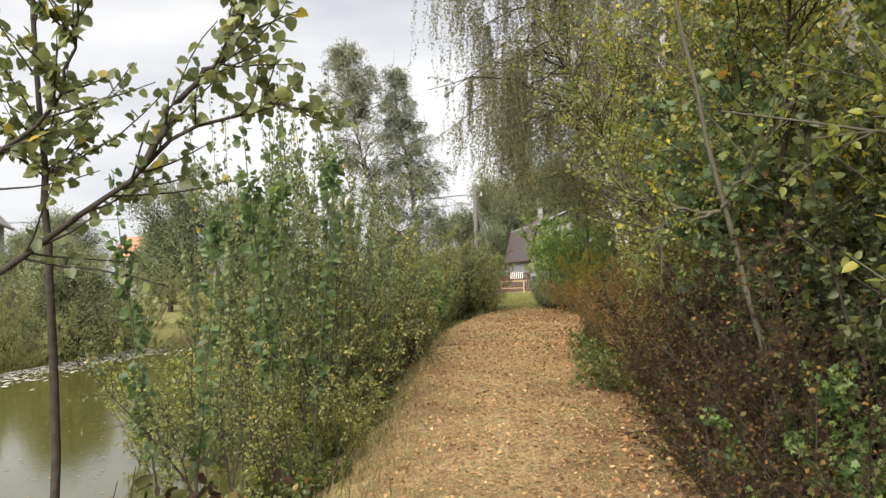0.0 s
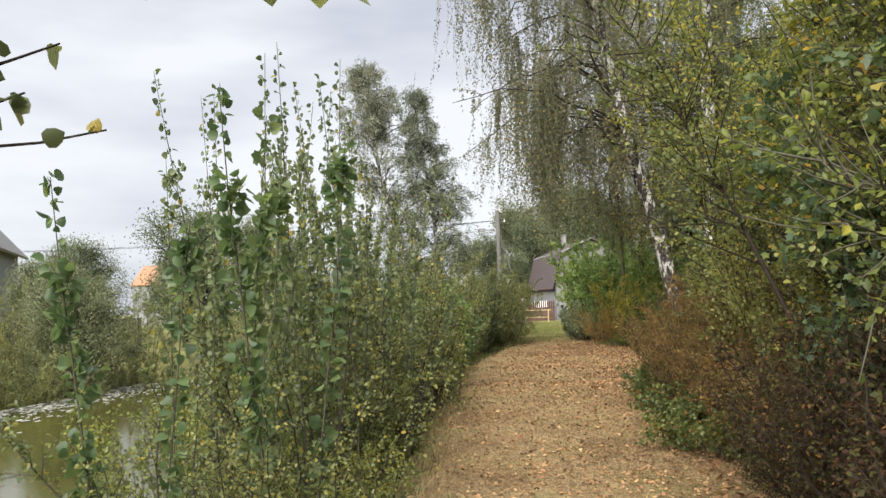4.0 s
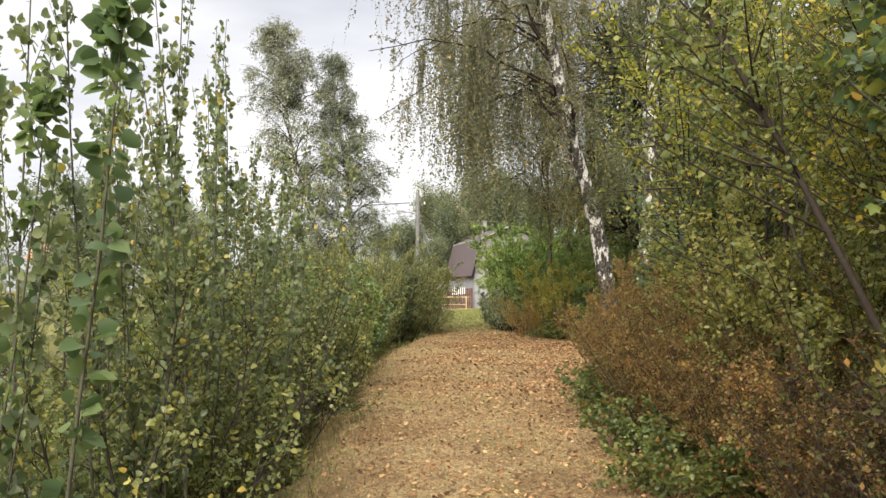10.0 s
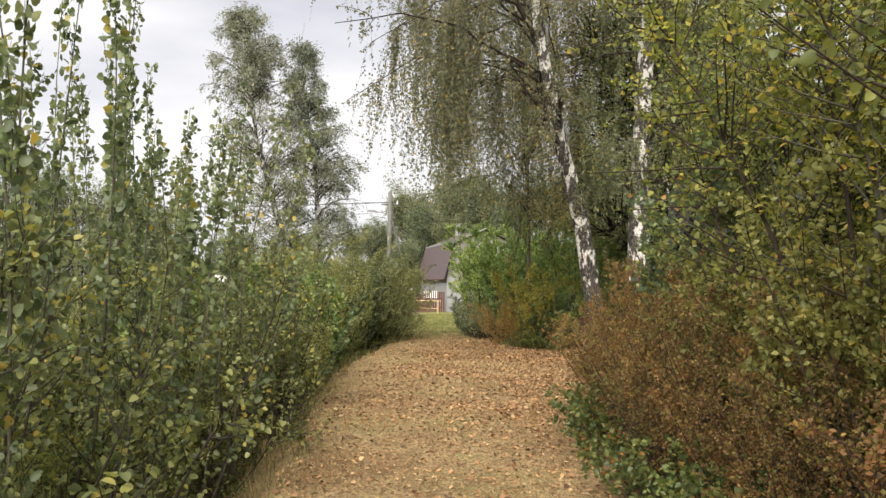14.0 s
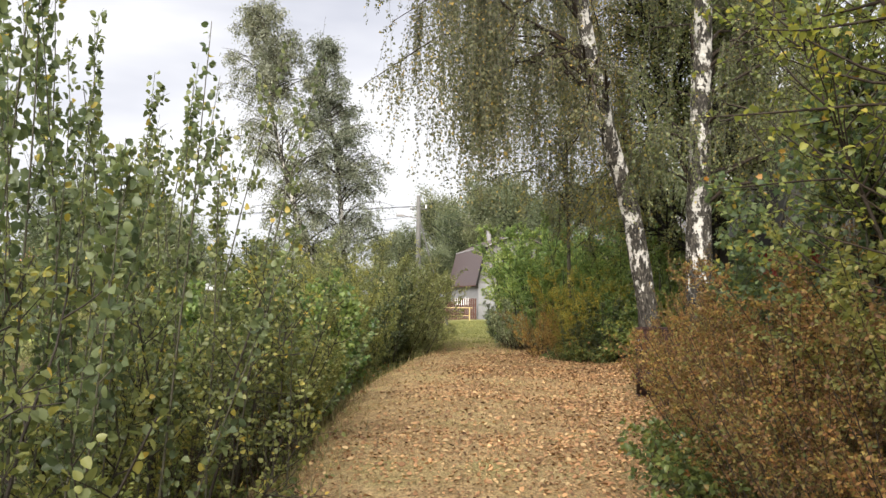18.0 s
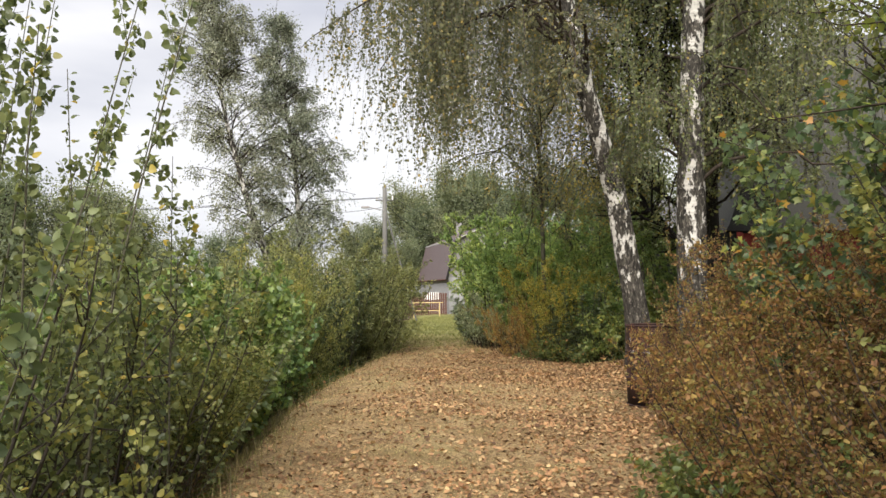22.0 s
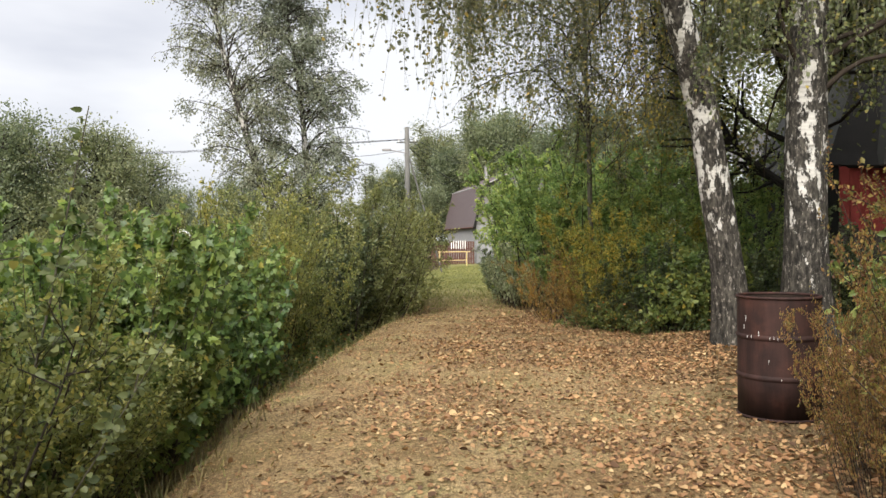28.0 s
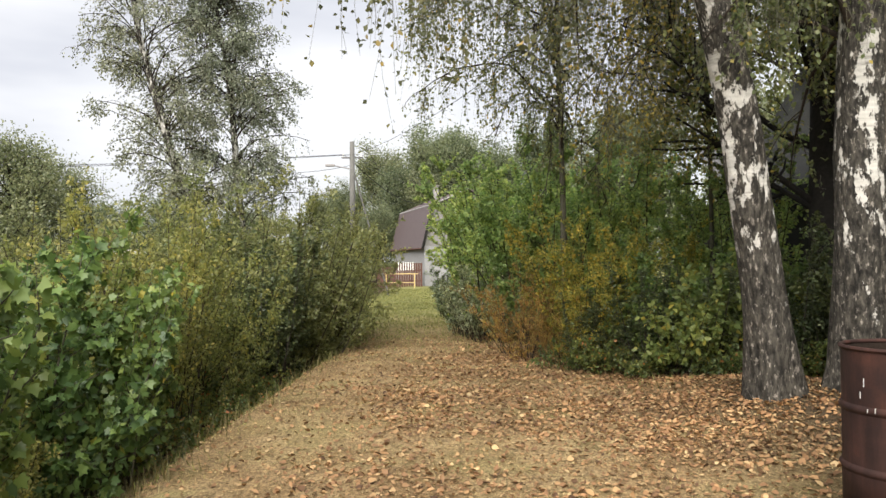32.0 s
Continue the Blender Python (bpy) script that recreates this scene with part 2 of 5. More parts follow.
M_OLIVEBARK = plain_mat("olive_sapling_bark", (0.055, 0.053, 0.036), (0.115, 0.107, 0.075), 9, 0.8, 0.25)
M_GREYTWIG = plain_mat("grey_green_bark", (0.13, 0.13, 0.09), (0.24, 0.23, 0.17), 9, 0.8, 0.25)
# same bark as M_DARKBARK at under half its values
M_BLACKBARK = plain_mat("black_bark", (0.012, 0.011, 0.01), (0.03, 0.027, 0.024), 5, 0.9, 0.15, 0.8, fine=25)
M_DARKBARK = plain_mat("dark_old_bark", (0.03, 0.026, 0.022), (0.07, 0.06, 0.05), 5, 0.9, 0.15, 0.8, fine=25)

# birch bark: white paper, black scars, dark furrowed foot
M_BIRCH, nt_, b_ = nodes_of("birch_bark", 0.75, 0.25)
scar = noise_node(nt_, 6.6, 8, stretch=(1.2, 1.2, 0.55), rough=0.66)
tcb = nt_.nodes.new("ShaderNodeTexCoord")
sep = nt_.nodes.new("ShaderNodeSeparateXYZ")
nt_.links.new(tcb.outputs["Object"], sep.inputs[0])
hmap = nt_.nodes.new("ShaderNodeMapRange")
for k_, v_ in (("From Min", 0.0), ("From Max", 1.75), ("To Min", 0.17), ("To Max", 0.0)):
    hmap.inputs[k_].default_value = v_
nt_.links.new(sep.outputs["Z"], hmap.inputs["Value"])
msum = nt_.nodes.new("ShaderNodeMath")
nt_.links.new(scar, msum.inputs[0])
nt_.links.new(hmap.outputs[0], msum.inputs[1])
bands = noise_node(nt_, 3.0, 4, stretch=(1.2, 1.2, 9.0))
dark_c = ramp(nt_, noise_node(nt_, 30, 4, stretch=(1, 1, 0.3)), [(0.3, (0.018, 0.017, 0.015)), (0.7, (0.08, 0.073, 0.063))])
white_c = ramp(nt_, bands, [(0.3, (0.26, 0.245, 0.22)), (0.42, (0.5, 0.485, 0.45)), (0.7, (0.68, 0.66, 0.62))])
is_dark = ramp(nt_, msum.outputs[0], [(0.446, (0, 0, 0)), (0.474, (1, 1, 1))])
fleck = ramp(nt_, noise_node(nt_, 26, 7, stretch=(1.3, 1.3, 0.6), rough=0.65), [(0.57, (0, 0, 0)), (0.62, (1, 1, 1))])
fissure = ramp(nt_, noise_node(nt_, 26, 6, stretch=(1, 1, 0.4), rough=0.7), [(0.4, (0.35, 0.34, 0.33)), (0.6, (1.5, 1.48, 1.42))])
dark_c = mix(nt_, 1.0, mix(nt_, fleck, dark_c, (0.22, 0.2, 0.18)), fissure, "MULTIPLY")
nt_.links.new(mix(nt_, is_dark, white_c, dark_c), b_.inputs["Base Color"])
bump(nt_, b_, mix(nt_, 0.5, scar, noise_node(nt_, 28, 5, stretch=(1, 1, 0.35))), 1.0, 0.05)

# ground: straw-dry mown grass, moss-green patches, brown leaf mould under the shrubs, darkened to paint in their shade
M_GROUND, nt_, b_ = nodes_of("mown_dry_grass_ground", 0.95, 0.1)
tcg = nt_.nodes.new("ShaderNodeTexCoord")
sep = nt_.nodes.new("ShaderNodeSeparateXYZ")
nt_.links.new(tcg.outputs["Object"], sep.inputs[0])
straw = ramp(nt_, noise_node(nt_, 1.1, 5), [(0.3, (0.185, 0.122, 0.065)), (0.48, (0.285, 0.205, 0.115)), (0.6, (0.325, 0.245, 0.14)), (0.75, (0.255, 0.235, 0.11))])
specks = ramp(nt_, noise_node(nt_, 38, 8, stretch=(1, 0.7, 1), rough=0.85), [(0.38, (0.3, 0.27, 0.25)), (0.5, (1, 1, 1)), (0.62, (1.75, 1.66, 1.52))])
blotch = ramp(nt_, noise_node(nt_, 9, 4, stretch=(1, 0.6, 1), rough=0.6), [(0.35, (0.78, 0.76, 0.74)), (0.65, (1.18, 1.17, 1.12))])
straw = mix(nt_, 1.0, mix(nt_, 1.0, straw, specks, "MULTIPLY"), blotch, "MULTIPLY")
green = ramp(nt_, noise_node(nt_, 30, 5, rough=0.7), [(0.3, (0.12, 0.125, 0.045)), (0.7, (0.26, 0.25, 0.1))])
shaded_mould = ramp(nt_, noise_node(nt_, 40, 5, rough=0.7), [(0.3, (0.035, 0.027, 0.019)), (0.7, (0.12, 0.085, 0.05))])


def band(axis, lo, hi, wob=0.5, scale=0.6):
    a = nt_.nodes.new("ShaderNodeMath")
    a.operation = "MULTIPLY_ADD"
    nt_.links.new(noise_node(nt_, scale, 4), a.inputs[0])
    a.inputs[1].default_value = wob * 2
    nt_.links.new(sep.outputs[axis], a.inputs[2])
    r = nt_.nodes.new("ShaderNodeMapRange")
    r.inputs["From Min"].default_value, r.inputs["From Max"].default_value = lo + wob, hi + wob
    nt_.links.new(a.outputs[0], r.inputs["Value"])
    return r.outputs[0]


far_green = band("Y", 31.0, 43.0, 2.5)
patches = ramp(nt_, noise_node(nt_, 0.8, 5, rough=0.65), [(0.5, (0, 0, 0)), (0.72, (0.6, 0.6, 0.6))])
g1 = mix(nt_, patches, straw, green)
g1 = mix(nt_, far_green, g1, green)
off_left = band("X", -1.5, -2.4, 0.35, 1.4)
off_right = band("X", 1.9, 3.3, 0.6, 1.0)
near_y = band("Y", 29.0, 26.5, 0.6)
m2 = nt_.nodes.new("ShaderNodeMath")
m2.operation = "MULTIPLY"
nt_.links.new(off_right, m2.inputs[0])
nt_.links.new(near_y, m2.inputs[1])
m3 = nt_.nodes.new("ShaderNodeMath")
m3.operation = "MAXIMUM"
nt_.links.new(m2.outputs[0], m3.inputs[0])
m4 = nt_.nodes.new("ShaderNodeMath")
m4.operation = "MULTIPLY"
nt_.links.new(off_left, m4.inputs[0])
nt_.links.new(band("X", -13.5, -12.0, 0.3, 1.0), m4.inputs[1])
nt_.links.new(m4.outputs[0], m3.inputs[1])
g1 = mix(nt_, band("X", -11.5, -13.0, 0.4, 1.0), g1, green)
nt_.links.new(mix(nt_, m3.outputs[0], g1, shaded_mould), b_.inputs["Base Color"])
bump(nt_, b_, noise_node(nt_, 45, 5, rough=0.7), 0.8, 0.03)

# pond water
M_WATER, nt_, b_ = nodes_of("green_pond_water", 0.06, 0.5)
b_.inputs["Base Color"].default_value = (0.055, 0.06, 0.02, 1)
nt_.links.new(ramp(nt_, noise_node(nt_, 0.5, 3), [(0.3, (0.05, 0.052, 0.012)), (0.7, (0.085, 0.082, 0.02))]), b_.inputs["Base Color"])
bump(nt_, b_, noise_node(nt_, 9, 3, stretch=(1, 2.2, 1)), 0.06, 0.02)

# rusty drum
M_RUST, nt_, b_ = nodes_of("rusty_drum_steel", 0.72, 0.22)
r1 = ramp(nt_, noise_node(nt_, 5, 6, rough=0.6), [(0.3, (0.022, 0.013, 0.012)), (0.55, (0.041, 0.021, 0.018)), (0.75, (0.08, 0.034, 0.025))])
r2 = ramp(nt_, noise_node(nt_, 14, 5, stretch=(1, 1, 0.15)), [(0.4, (0.7, 0.7, 0.7)), (0.65, (1.25, 1.15, 1.1))])
nt_.links.new(mix(nt_, 1.0, r1, r2, "MULTIPLY"), b_.inputs["Base Color"])
bump(nt_, b_, noise_node(nt_, 60, 5), 0.25, 0.006)
M_RUSTIN = plain_mat("dark_inner_rust", (0.012, 0.01, 0.009), (0.04, 0.028, 0.022), 8, 0.95, 0.1)
M_DRIP = plain_mat("white_paint_drip", (0.7, 0.7, 0.68), (0.8, 0.8, 0.78), 20, 0.6)
M_GABLE = plain_mat("grey_gable_board", (0.16, 0.155, 0.15), (0.26, 0.25, 0.24), 3, 0.9, stretch=(6, 6, 0.6))
M_YELLOW = plain_mat("yellow_rail_paint", (0.55, 0.42, 0.17), (0.66, 0.52, 0.24), 6, 0.5, 0.4)
M_WHITEWALL = plain_mat("whitewashed_wall", (0.24, 0.24, 0.245), (0.32, 0.32, 0.325), 2.5, 0.9, 0.2)
M_BROWNWOOD = plain_mat("brown_painted_wood", (0.07, 0.035, 0.028), (0.12, 0.06, 0.045), 4, 0.8, stretch=(8, 8, 1))
M_ROOFBROWN = plain_mat("brown_sheet_roof", (0.08, 0.06, 0.062), (0.12, 0.09, 0.092), 3, 0.6, 0.4)
M_DARKROOF = plain_mat("dark_grey_roof_sheet", (0.05, 0.05, 0.045), (0.09, 0.088, 0.078), 2, 0.7, 0.3)
M_BLACK = plain_mat("black_board", (0.01, 0.01, 0.01), (0.022, 0.02, 0.019), 5, 0.85)
M_RED = plain_mat("red_painted_boards", (0.17, 0.022, 0.02), (0.25, 0.04, 0.032), 3, 0.7, 0.3, stretch=(5, 5, 0.6))
# weathered boards, with the deep shade by the shed put into the colour
M_FENCEGREY = plain_mat("shade_toned_weathered_board", (0.022, 0.02, 0.017), (0.05, 0.044, 0.036), 3, 0.9, stretch=(6, 6, 0.6))
M_SLATE = plain_mat("grey_corrugated_sheet", (0.24, 0.23, 0.225), (0.34, 0.33, 0.33), 3, 0.85)
M_CONCRETE = plain_mat("grey_concrete", (0.19, 0.185, 0.17), (0.28, 0.27, 0.25), 3, 0.9)
M_POLE = plain_mat("weathered_pole_concrete", (0.1, 0.1, 0.095), (0.17, 0.165, 0.155), 3, 0.9)
M_WIRE = plain_mat("black_cable", (0.012, 0.012, 0.012), (0.02, 0.02, 0.02), 5, 0.6, bumpy=0)
M_ORANGE = plain_mat("orange_house_trim", (0.42, 0.2, 0.12), (0.5, 0.26, 0.16), 2, 0.8)
M_BLOCK = plain_mat("pale_grey_block_wall", (0.22, 0.225, 0.225), (0.3, 0.3, 0.3), 4, 0.9)
M_GLASS, nt_, b_ = nodes_of("window_glass", 0.05, 0.6)
b_.inputs["Base Color"].default_value = (0.03, 0.035, 0.04, 1)
M_FRAME = plain_mat("white_window_frame", (0.75, 0.75, 0.74), (0.82, 0.82, 0.81), 5, 0.4)
M_FOAM = plain_mat("pale_pond_scum", (0.5, 0.5, 0.45), (0.7, 0.7, 0.66), 5, 0.7)

# ---- mesh tools ----


def unit(v):
    return v / np.maximum(np.linalg.norm(v, axis=-1, keepdims=True), 1e-9)


def mesh_from(name, verts, face_sets, mat, smooth=False):
    """A mesh from arrays: verts (n, 3) and faces, each set an (m, k) array."""
    me = bpy.data.meshes.new(name)
    verts = np.asarray(verts, np.float32).reshape(-1, 3)
    loops = np.concatenate([f.ravel() for f in face_sets]).astype(np.int32)
    counts = np.concatenate([np.full(len(f), f.shape[1]) for f in face_sets]).astype(np.int32)
    starts = np.concatenate([[0], np.cumsum(counts)[:-1]]).astype(np.int32)
    me.vertices.add(len(verts))
    me.vertices.foreach_set("co", verts.ravel())
    me.loops.add(len(loops))
    me.loops.foreach_set("vertex_index", loops)
    me.polygons.add(len(counts))
    me.polygons.foreach_set("loop_start", starts)
    if smooth:
        me.polygons.foreach_set("use_smooth", np.ones(len(counts), bool))
    me.materials.append(mat)
    me.update(calc_edges=True)
    return me


def attach(name, me, parent, label=""):
    ob = new(name, me)
    ob.parent = parent
    return tagged(ob, label)


def part(name, bm, material, parent, label=""):
    me = bpy.data.meshes.new(name)
    bm.to_mesh(me)
    bm.free()
    me.materials.append(material)
    return attach(name, me, parent, label)


def thing(name, label, category, group="", m=None, kind=""):
    ob = new(name)
    ob.empty_display_size = 0.2
    if m is not None:
        ob.matrix_world = m
    return tagged(ob, label, category, group, kind)


def box_bm(sx, sy, sz, bevel=0.0, m=None):
    bm = bmesh.new()
    bmesh.ops.create_cube(bm, size=1.0)
    bmesh.ops.scale(bm, vec=(sx, sy, sz), verts=bm.verts)
    if bevel:
        bmesh.ops.bevel(bm, geom=bm.edges[:], offset=bevel, segments=2, affect="EDGES", profile=0.6)
    if m is not None:
        bmesh.ops.transform(bm, matrix=m, verts=bm.verts)
    return bm


def tubes(P, R, sides=4):
    """Tapered tubes: P (n, m, 3) lines, R (n, m) radii."""
    n, m, _ = P.shape
    T = unit(np.gradient(P, axis=1))
    ref = np.where(np.abs(T[..., 2:3]) > 0.9, np.array([1.0, 0, 0]), np.array([0, 0, 1.0]))
    U = unit(np.cross(T, ref))
    V = np.cross(T, U)
    a = np.linspace(0, 2 * np.pi, sides, endpoint=False)
    ring = P[:, :, None] + R[:, :, None, None] * (np.cos(a)[:, None] * U[:, :, None] + np.sin(a)[:, None] * V[:, :, None])
    idx = np.arange(n * m * sides).reshape(n, m, sides)
    nxt = np.roll(idx, -1, axis=2)
    f = np.stack([idx[:, :-1], nxt[:, :-1], nxt[:, 1:], idx[:, 1:]], -1).reshape(-1, 4)
    return ring.reshape(-1, 3), f


def join(sets):
    vs, fs, k = [], [], 0
    for v, f in sets:
        vs.append(v)
        fs.append(f + k)
        k += len(v)
    return np.concatenate(vs), fs


def rand_unit(rng, n):
    return unit(rng.normal(size=(n, 3)))


def grow(rng, start, way, length, bend=0.0, wob=0.15, m=5):
    """Wandering branches from start along way; bend > 0 turns them up, < 0 down."""
    n = len(start)
    P = np.zeros((n, m, 3))
    P[:, 0] = start
    d = unit(way)
    for i in range(1, m):
        d = unit(d + np.array([0, 0, bend / (m - 1)]) + wob * rng.normal(size=(n, 3)) / np.sqrt(m))
        P[:, i] = P[:, i - 1] + d * (length / (m - 1))[:, None]
    return P


def along(P, pick, t):
    m = P.shape[1]
    s = np.clip(t, 0, 0.999) * (m - 1)
    i = s.astype(int)
    f = (s - i)[:, None]
    a, b = P[pick, i], P[pick, i + 1]
    return a * (1 - f) + b * f, unit(b - a)


def sprout(rng, P, n, t0, t1, angle, lengths, bend=0.2, wob=0.15, m=4, weight=None):
    """Side branches off the lines P."""
    pick = rng.integers(0, len(P), n)
    t = rng.uniform(t0, t1, n)
    at, tan = along(P, pick, t)
    side = unit(np.cross(tan, rand_unit(rng, n)))
    a = np.radians(angle) * rng.uniform(0.7, 1.25, n)[:, None]
    way = np.cos(a) * tan + np.sin(a) * side
    length = lengths * rng.uniform(0.55, 1.15, n) * (1.15 - 0.65 * t)
    return grow(rng, at, way, length, bend, wob, m)


LOBED = [(0, 0), (0.28, -0.04), (0.5, 0.1), (0.36, 0.3), (0.55, 0.58), (0.24, 0.6), (0.0, 1.0)]


def leaves(rng, at, way, size, shape="round", droop=0.3, wide=0.75, flat=0.75, stalk=0.15):
    """Folded leaf blades from the points at, growing along way."""
    n = len(at)
    ax = unit(way + np.array([0, 0, -droop]) + 0.5 * rng.normal(size=(n, 3)))
    nrm = np.array([0, 0, 1.0]) * flat + rng.normal(size=(n, 3)) * 0.75
    sd = unit(np.cross(ax, nrm))
    up = np.cross(sd, ax)
    L = (size * rng.uniform(0.65, 1.2, n))[:, None]
    W = L * wide * 0.5
    stem = at + ax * L * stalk
    idx = np.arange(n)[:, None]
    if shape == "lance":
        v = np.stack([stem, stem + ax * L * 0.5 + sd * W + up * W * 0.35, stem + ax * L, stem + ax * L * 0.5 - sd * W + up * W * 0.35], 1)
        k = 4 * idx
        return v.reshape(-1, 3), [np.concatenate([k + [0, 1, 2], k + [0, 2, 3]])]
    if shape == "round":
        c = [(0, 0), (0.75, 0.06), (1.0, 0.34), (0.72, 0.7), (0, 1.0), (-0.72, 0.7), (-1.0, 0.34), (-0.75, 0.06)]
        v = np.stack([stem + ax * L * y + sd * W * x + up * W * (0.3 * abs(x) - 0.25 * y * y) for x, y in c], 1)
        k = 8 * idx
        return v.reshape(-1, 3), [np.concatenate([k + [0, 1, 2, 3, 4], k + [0, 4, 5, 6, 7]])]
    pts = LOBED + [(-x, y) for x, y in LOBED[-2:0:-1]]
    v = np.stack([stem + ax * L * y + sd * L * wide * x * 1.1 + up * L * (0.12 * abs(x) - 0.1 * y * y) for x, y in pts], 1)
    k = len(pts) * idx
    half = list(range(0, 7))
    other = [0] + list(range(6, len(pts)))
    return v.reshape(-1, 3), [np.concatenate([k + half, k + other])]


def leaf_mesh(name, v, fs, mat):
    return mesh_from(name, v, fs, mat)


def shrub(name, label, category, seed, H, stems, foot, spread, thick, twigs, twig_len, n_leaves, size, mat, bark,
          shape="round", t0=0.2, bend=0.35, droop=0.2, twig_angle=45, leader=0.35, wide=0.75, wob=0.2, group="", kind="", flat=0.75, stalk=0.15, leaf_from=0.45):
    """A shrub or sapling: stems from the foot, side twigs, leaves along all of them."""
    rng = np.random.default_rng(seed)
    root = thing(name, label, category, group, kind=kind)
    ang = rng.uniform(0, 2 * np.pi, stems)
    rad = foot * np.sqrt(rng.uniform(0, 1, stems))
    base = np.stack([np.cos(ang) * rad, np.sin(ang) * rad, np.full(stems, -0.06)], 1)
    way = np.stack([np.cos(ang) * spread, np.sin(ang) * spread, np.ones(stems)], 1) + 0.12 * rng.normal(size=(stems, 3))
    ln = H * rng.uniform(0.62, 1.05, stems)
    S = grow(rng, base, way, ln, bend, wob, 7)
    T = sprout(rng, S, twigs, t0, 0.97, twig_angle, twig_len, 0.35, 0.25, 4)
    T2 = sprout(rng, T, int(twigs * 1.3), 0.25, 0.95, 45, twig_len * 0.5, 0.2, 0.25, 3)
    tp = np.linspace(1, 0.22, 7)
    sr = thick * (ln / H)[:, None] * tp[None]
    sets = [tubes(S, sr, 6), tubes(T, np.tile(thick * 0.32 * np.linspace(1, 0.35, 4), (len(T), 1)), 4),
            tubes(T2, np.tile(thick * 0.17 * np.linspace(1, 0.5, 3), (len(T2), 1)), 3)]
    if stems <= 6:
        for q in range(stems):
            sv, sf = tubes(S[q:q + 1], sr[q:q + 1], 8)
            attach("stem", mesh_from("stem", sv, [sf], bark, True), root)
        sets = sets[1:]
    v, fs = join(sets)
    tagged(attach("branchwork", mesh_from("branchwork", v, fs, bark, True), root), kind="stuff")
    nl = n_leaves
    ats, ways = [], []
    for P, k, lo in ((S, int(nl * leader * 0.5), leaf_from), (T, int(nl * 0.45), 0.1), (T2, nl - int(nl * leader * 0.5) - int(nl * 0.45), 0.0)):
        pick = rng.integers(0, len(P), k)
        at, tan = along(P, pick, rng.uniform(lo, 1.0, k))
        ats.append(at)
        ways.append(0.5 * tan + unit(np.cross(tan, rand_unit(rng, k))))
    at, wy = np.concatenate(ats), np.concatenate(ways)
    v, fs = leaves(rng, at, wy, size, shape, droop, wide, flat, stalk)
    tagged(attach("foliage", leaf_mesh("foliage", v, fs, mat), root), kind="stuff")
    return root


def put(ob, x, y, z=None, turn=0.0, s=1.0, sz=None, tilt=(0, 0), first=False):
    m = pose(x, y, ground_z(x, y) if z is None else z, tilt[0], tilt[1], turn) @ Matrix.Diagonal((s, s, sz or s, 1))
    if first:
        ob.matrix_world = m
        return ob
    c = copy_thing(ob, m)
    c.matrix_basis = m
    return c


# ---- ground ----
EDGE_Y = [0, 8, 11.5, 13, 16, 18.5, 22, 24, 26, 28, 31, 33, 35, 40]
EDGE_L = [0.3, 0.1, -0.15, -0.28, -0.62, -0.82, -1.13, -1.28, -1.32, -1.16, -0.95, -0.7, -0.5, -0.6]
EDGE_R = [1.2, 1.35, 1.48, 1.6, 1.78, 2.0, 2.45, 2.75, 2.9, 2.6, 1.6, 1.45, 1.4, 1.4]


def smooth_step(a, b, v):
    t = np.clip((v - a) / (b - a), 0, 1)
    return t * t * (3 - 2 * t)


def ground_np(x, y):
    x, y = np.asarray(x, float), np.asarray(y, float)
    left = np.interp(y, EDGE_Y, EDGE_L)
    z = np.interp(y, [0, 12, 16, 20, 32, 45, 68, 200], [-0.16, -0.12, -0.08, 0, 0, -0.15, -0.4, -0.4])
    dome = -0.05 * np.clip((0.6 - x) / 1.5, 0, 1.5) ** 2 * (y < 40)
    pond = smooth_step(36, 31, y) * smooth_step(-40, -6, y + 14)
    fall = smooth_step(0.0, 1.0, (left + 0.15 - x) / 2.9) * 1.05 + smooth_step(1.0, 2.2, (left + 0.15 - x) / 2.9) * 0.7
    rise = smooth_step(-12.2, -14.5, x) * 1.3 + smooth_step(-14.5, -24, x) * 0.5
    edge = 0.13 * smooth_step(0, 1, (left - x) / 0.3) * smooth_step(12, 16, y) * smooth_step(37, 33, y)
    soft = 0.3 * smooth_step(0, 2.5, left + 0.1 - x) * (1 - pond) * (y > 20)
    mound = 0.25 * np.exp(-((x - 3.6) / 1.0) ** 2 - ((y - 26.7) / 1.25) ** 2)
    z = z + dome + mound - pond * np.maximum(fall - rise, -0.25) - soft - edge
    return z + 0.02 * np.sin(x * 2.1 + y * 0.7) * np.sin(y * 1.3 - x)


def ground_z(x, y):
    return float(ground_np(x, y))


gx = np.concatenate([-np.geomspace(900, 21, 16), np.linspace(-20, -4, 33), np.linspace(-3.8, 5, 89), np.linspace(5.3, 14, 20), np.geomspace(15, 900, 16)])
gy = np.concatenate([-np.geomspace(600, 6, 12), np.linspace(-5, 5, 11), np.linspace(5.2, 40, 233), np.linspace(40.5, 80, 70), np.geomspace(83, 1500, 16)])
GX, GY = np.meshgrid(gx, gy)
gv = np.stack([GX, GY, ground_np(GX, GY)], -1).reshape(-1, 3)
gi = np.arange(len(gv)).reshape(len(gy), len(gx))
gf = np.stack([gi[:-1, :-1], gi[:-1, 1:], gi[1:, 1:], gi[1:, :-1]], -1).reshape(-1, 4)
tagged(new("ground", mesh_from("ground", gv, [gf], M_GROUND, True)), "dry mown grass ground with a trodden path on a pond bank", "ground", kind="structure")

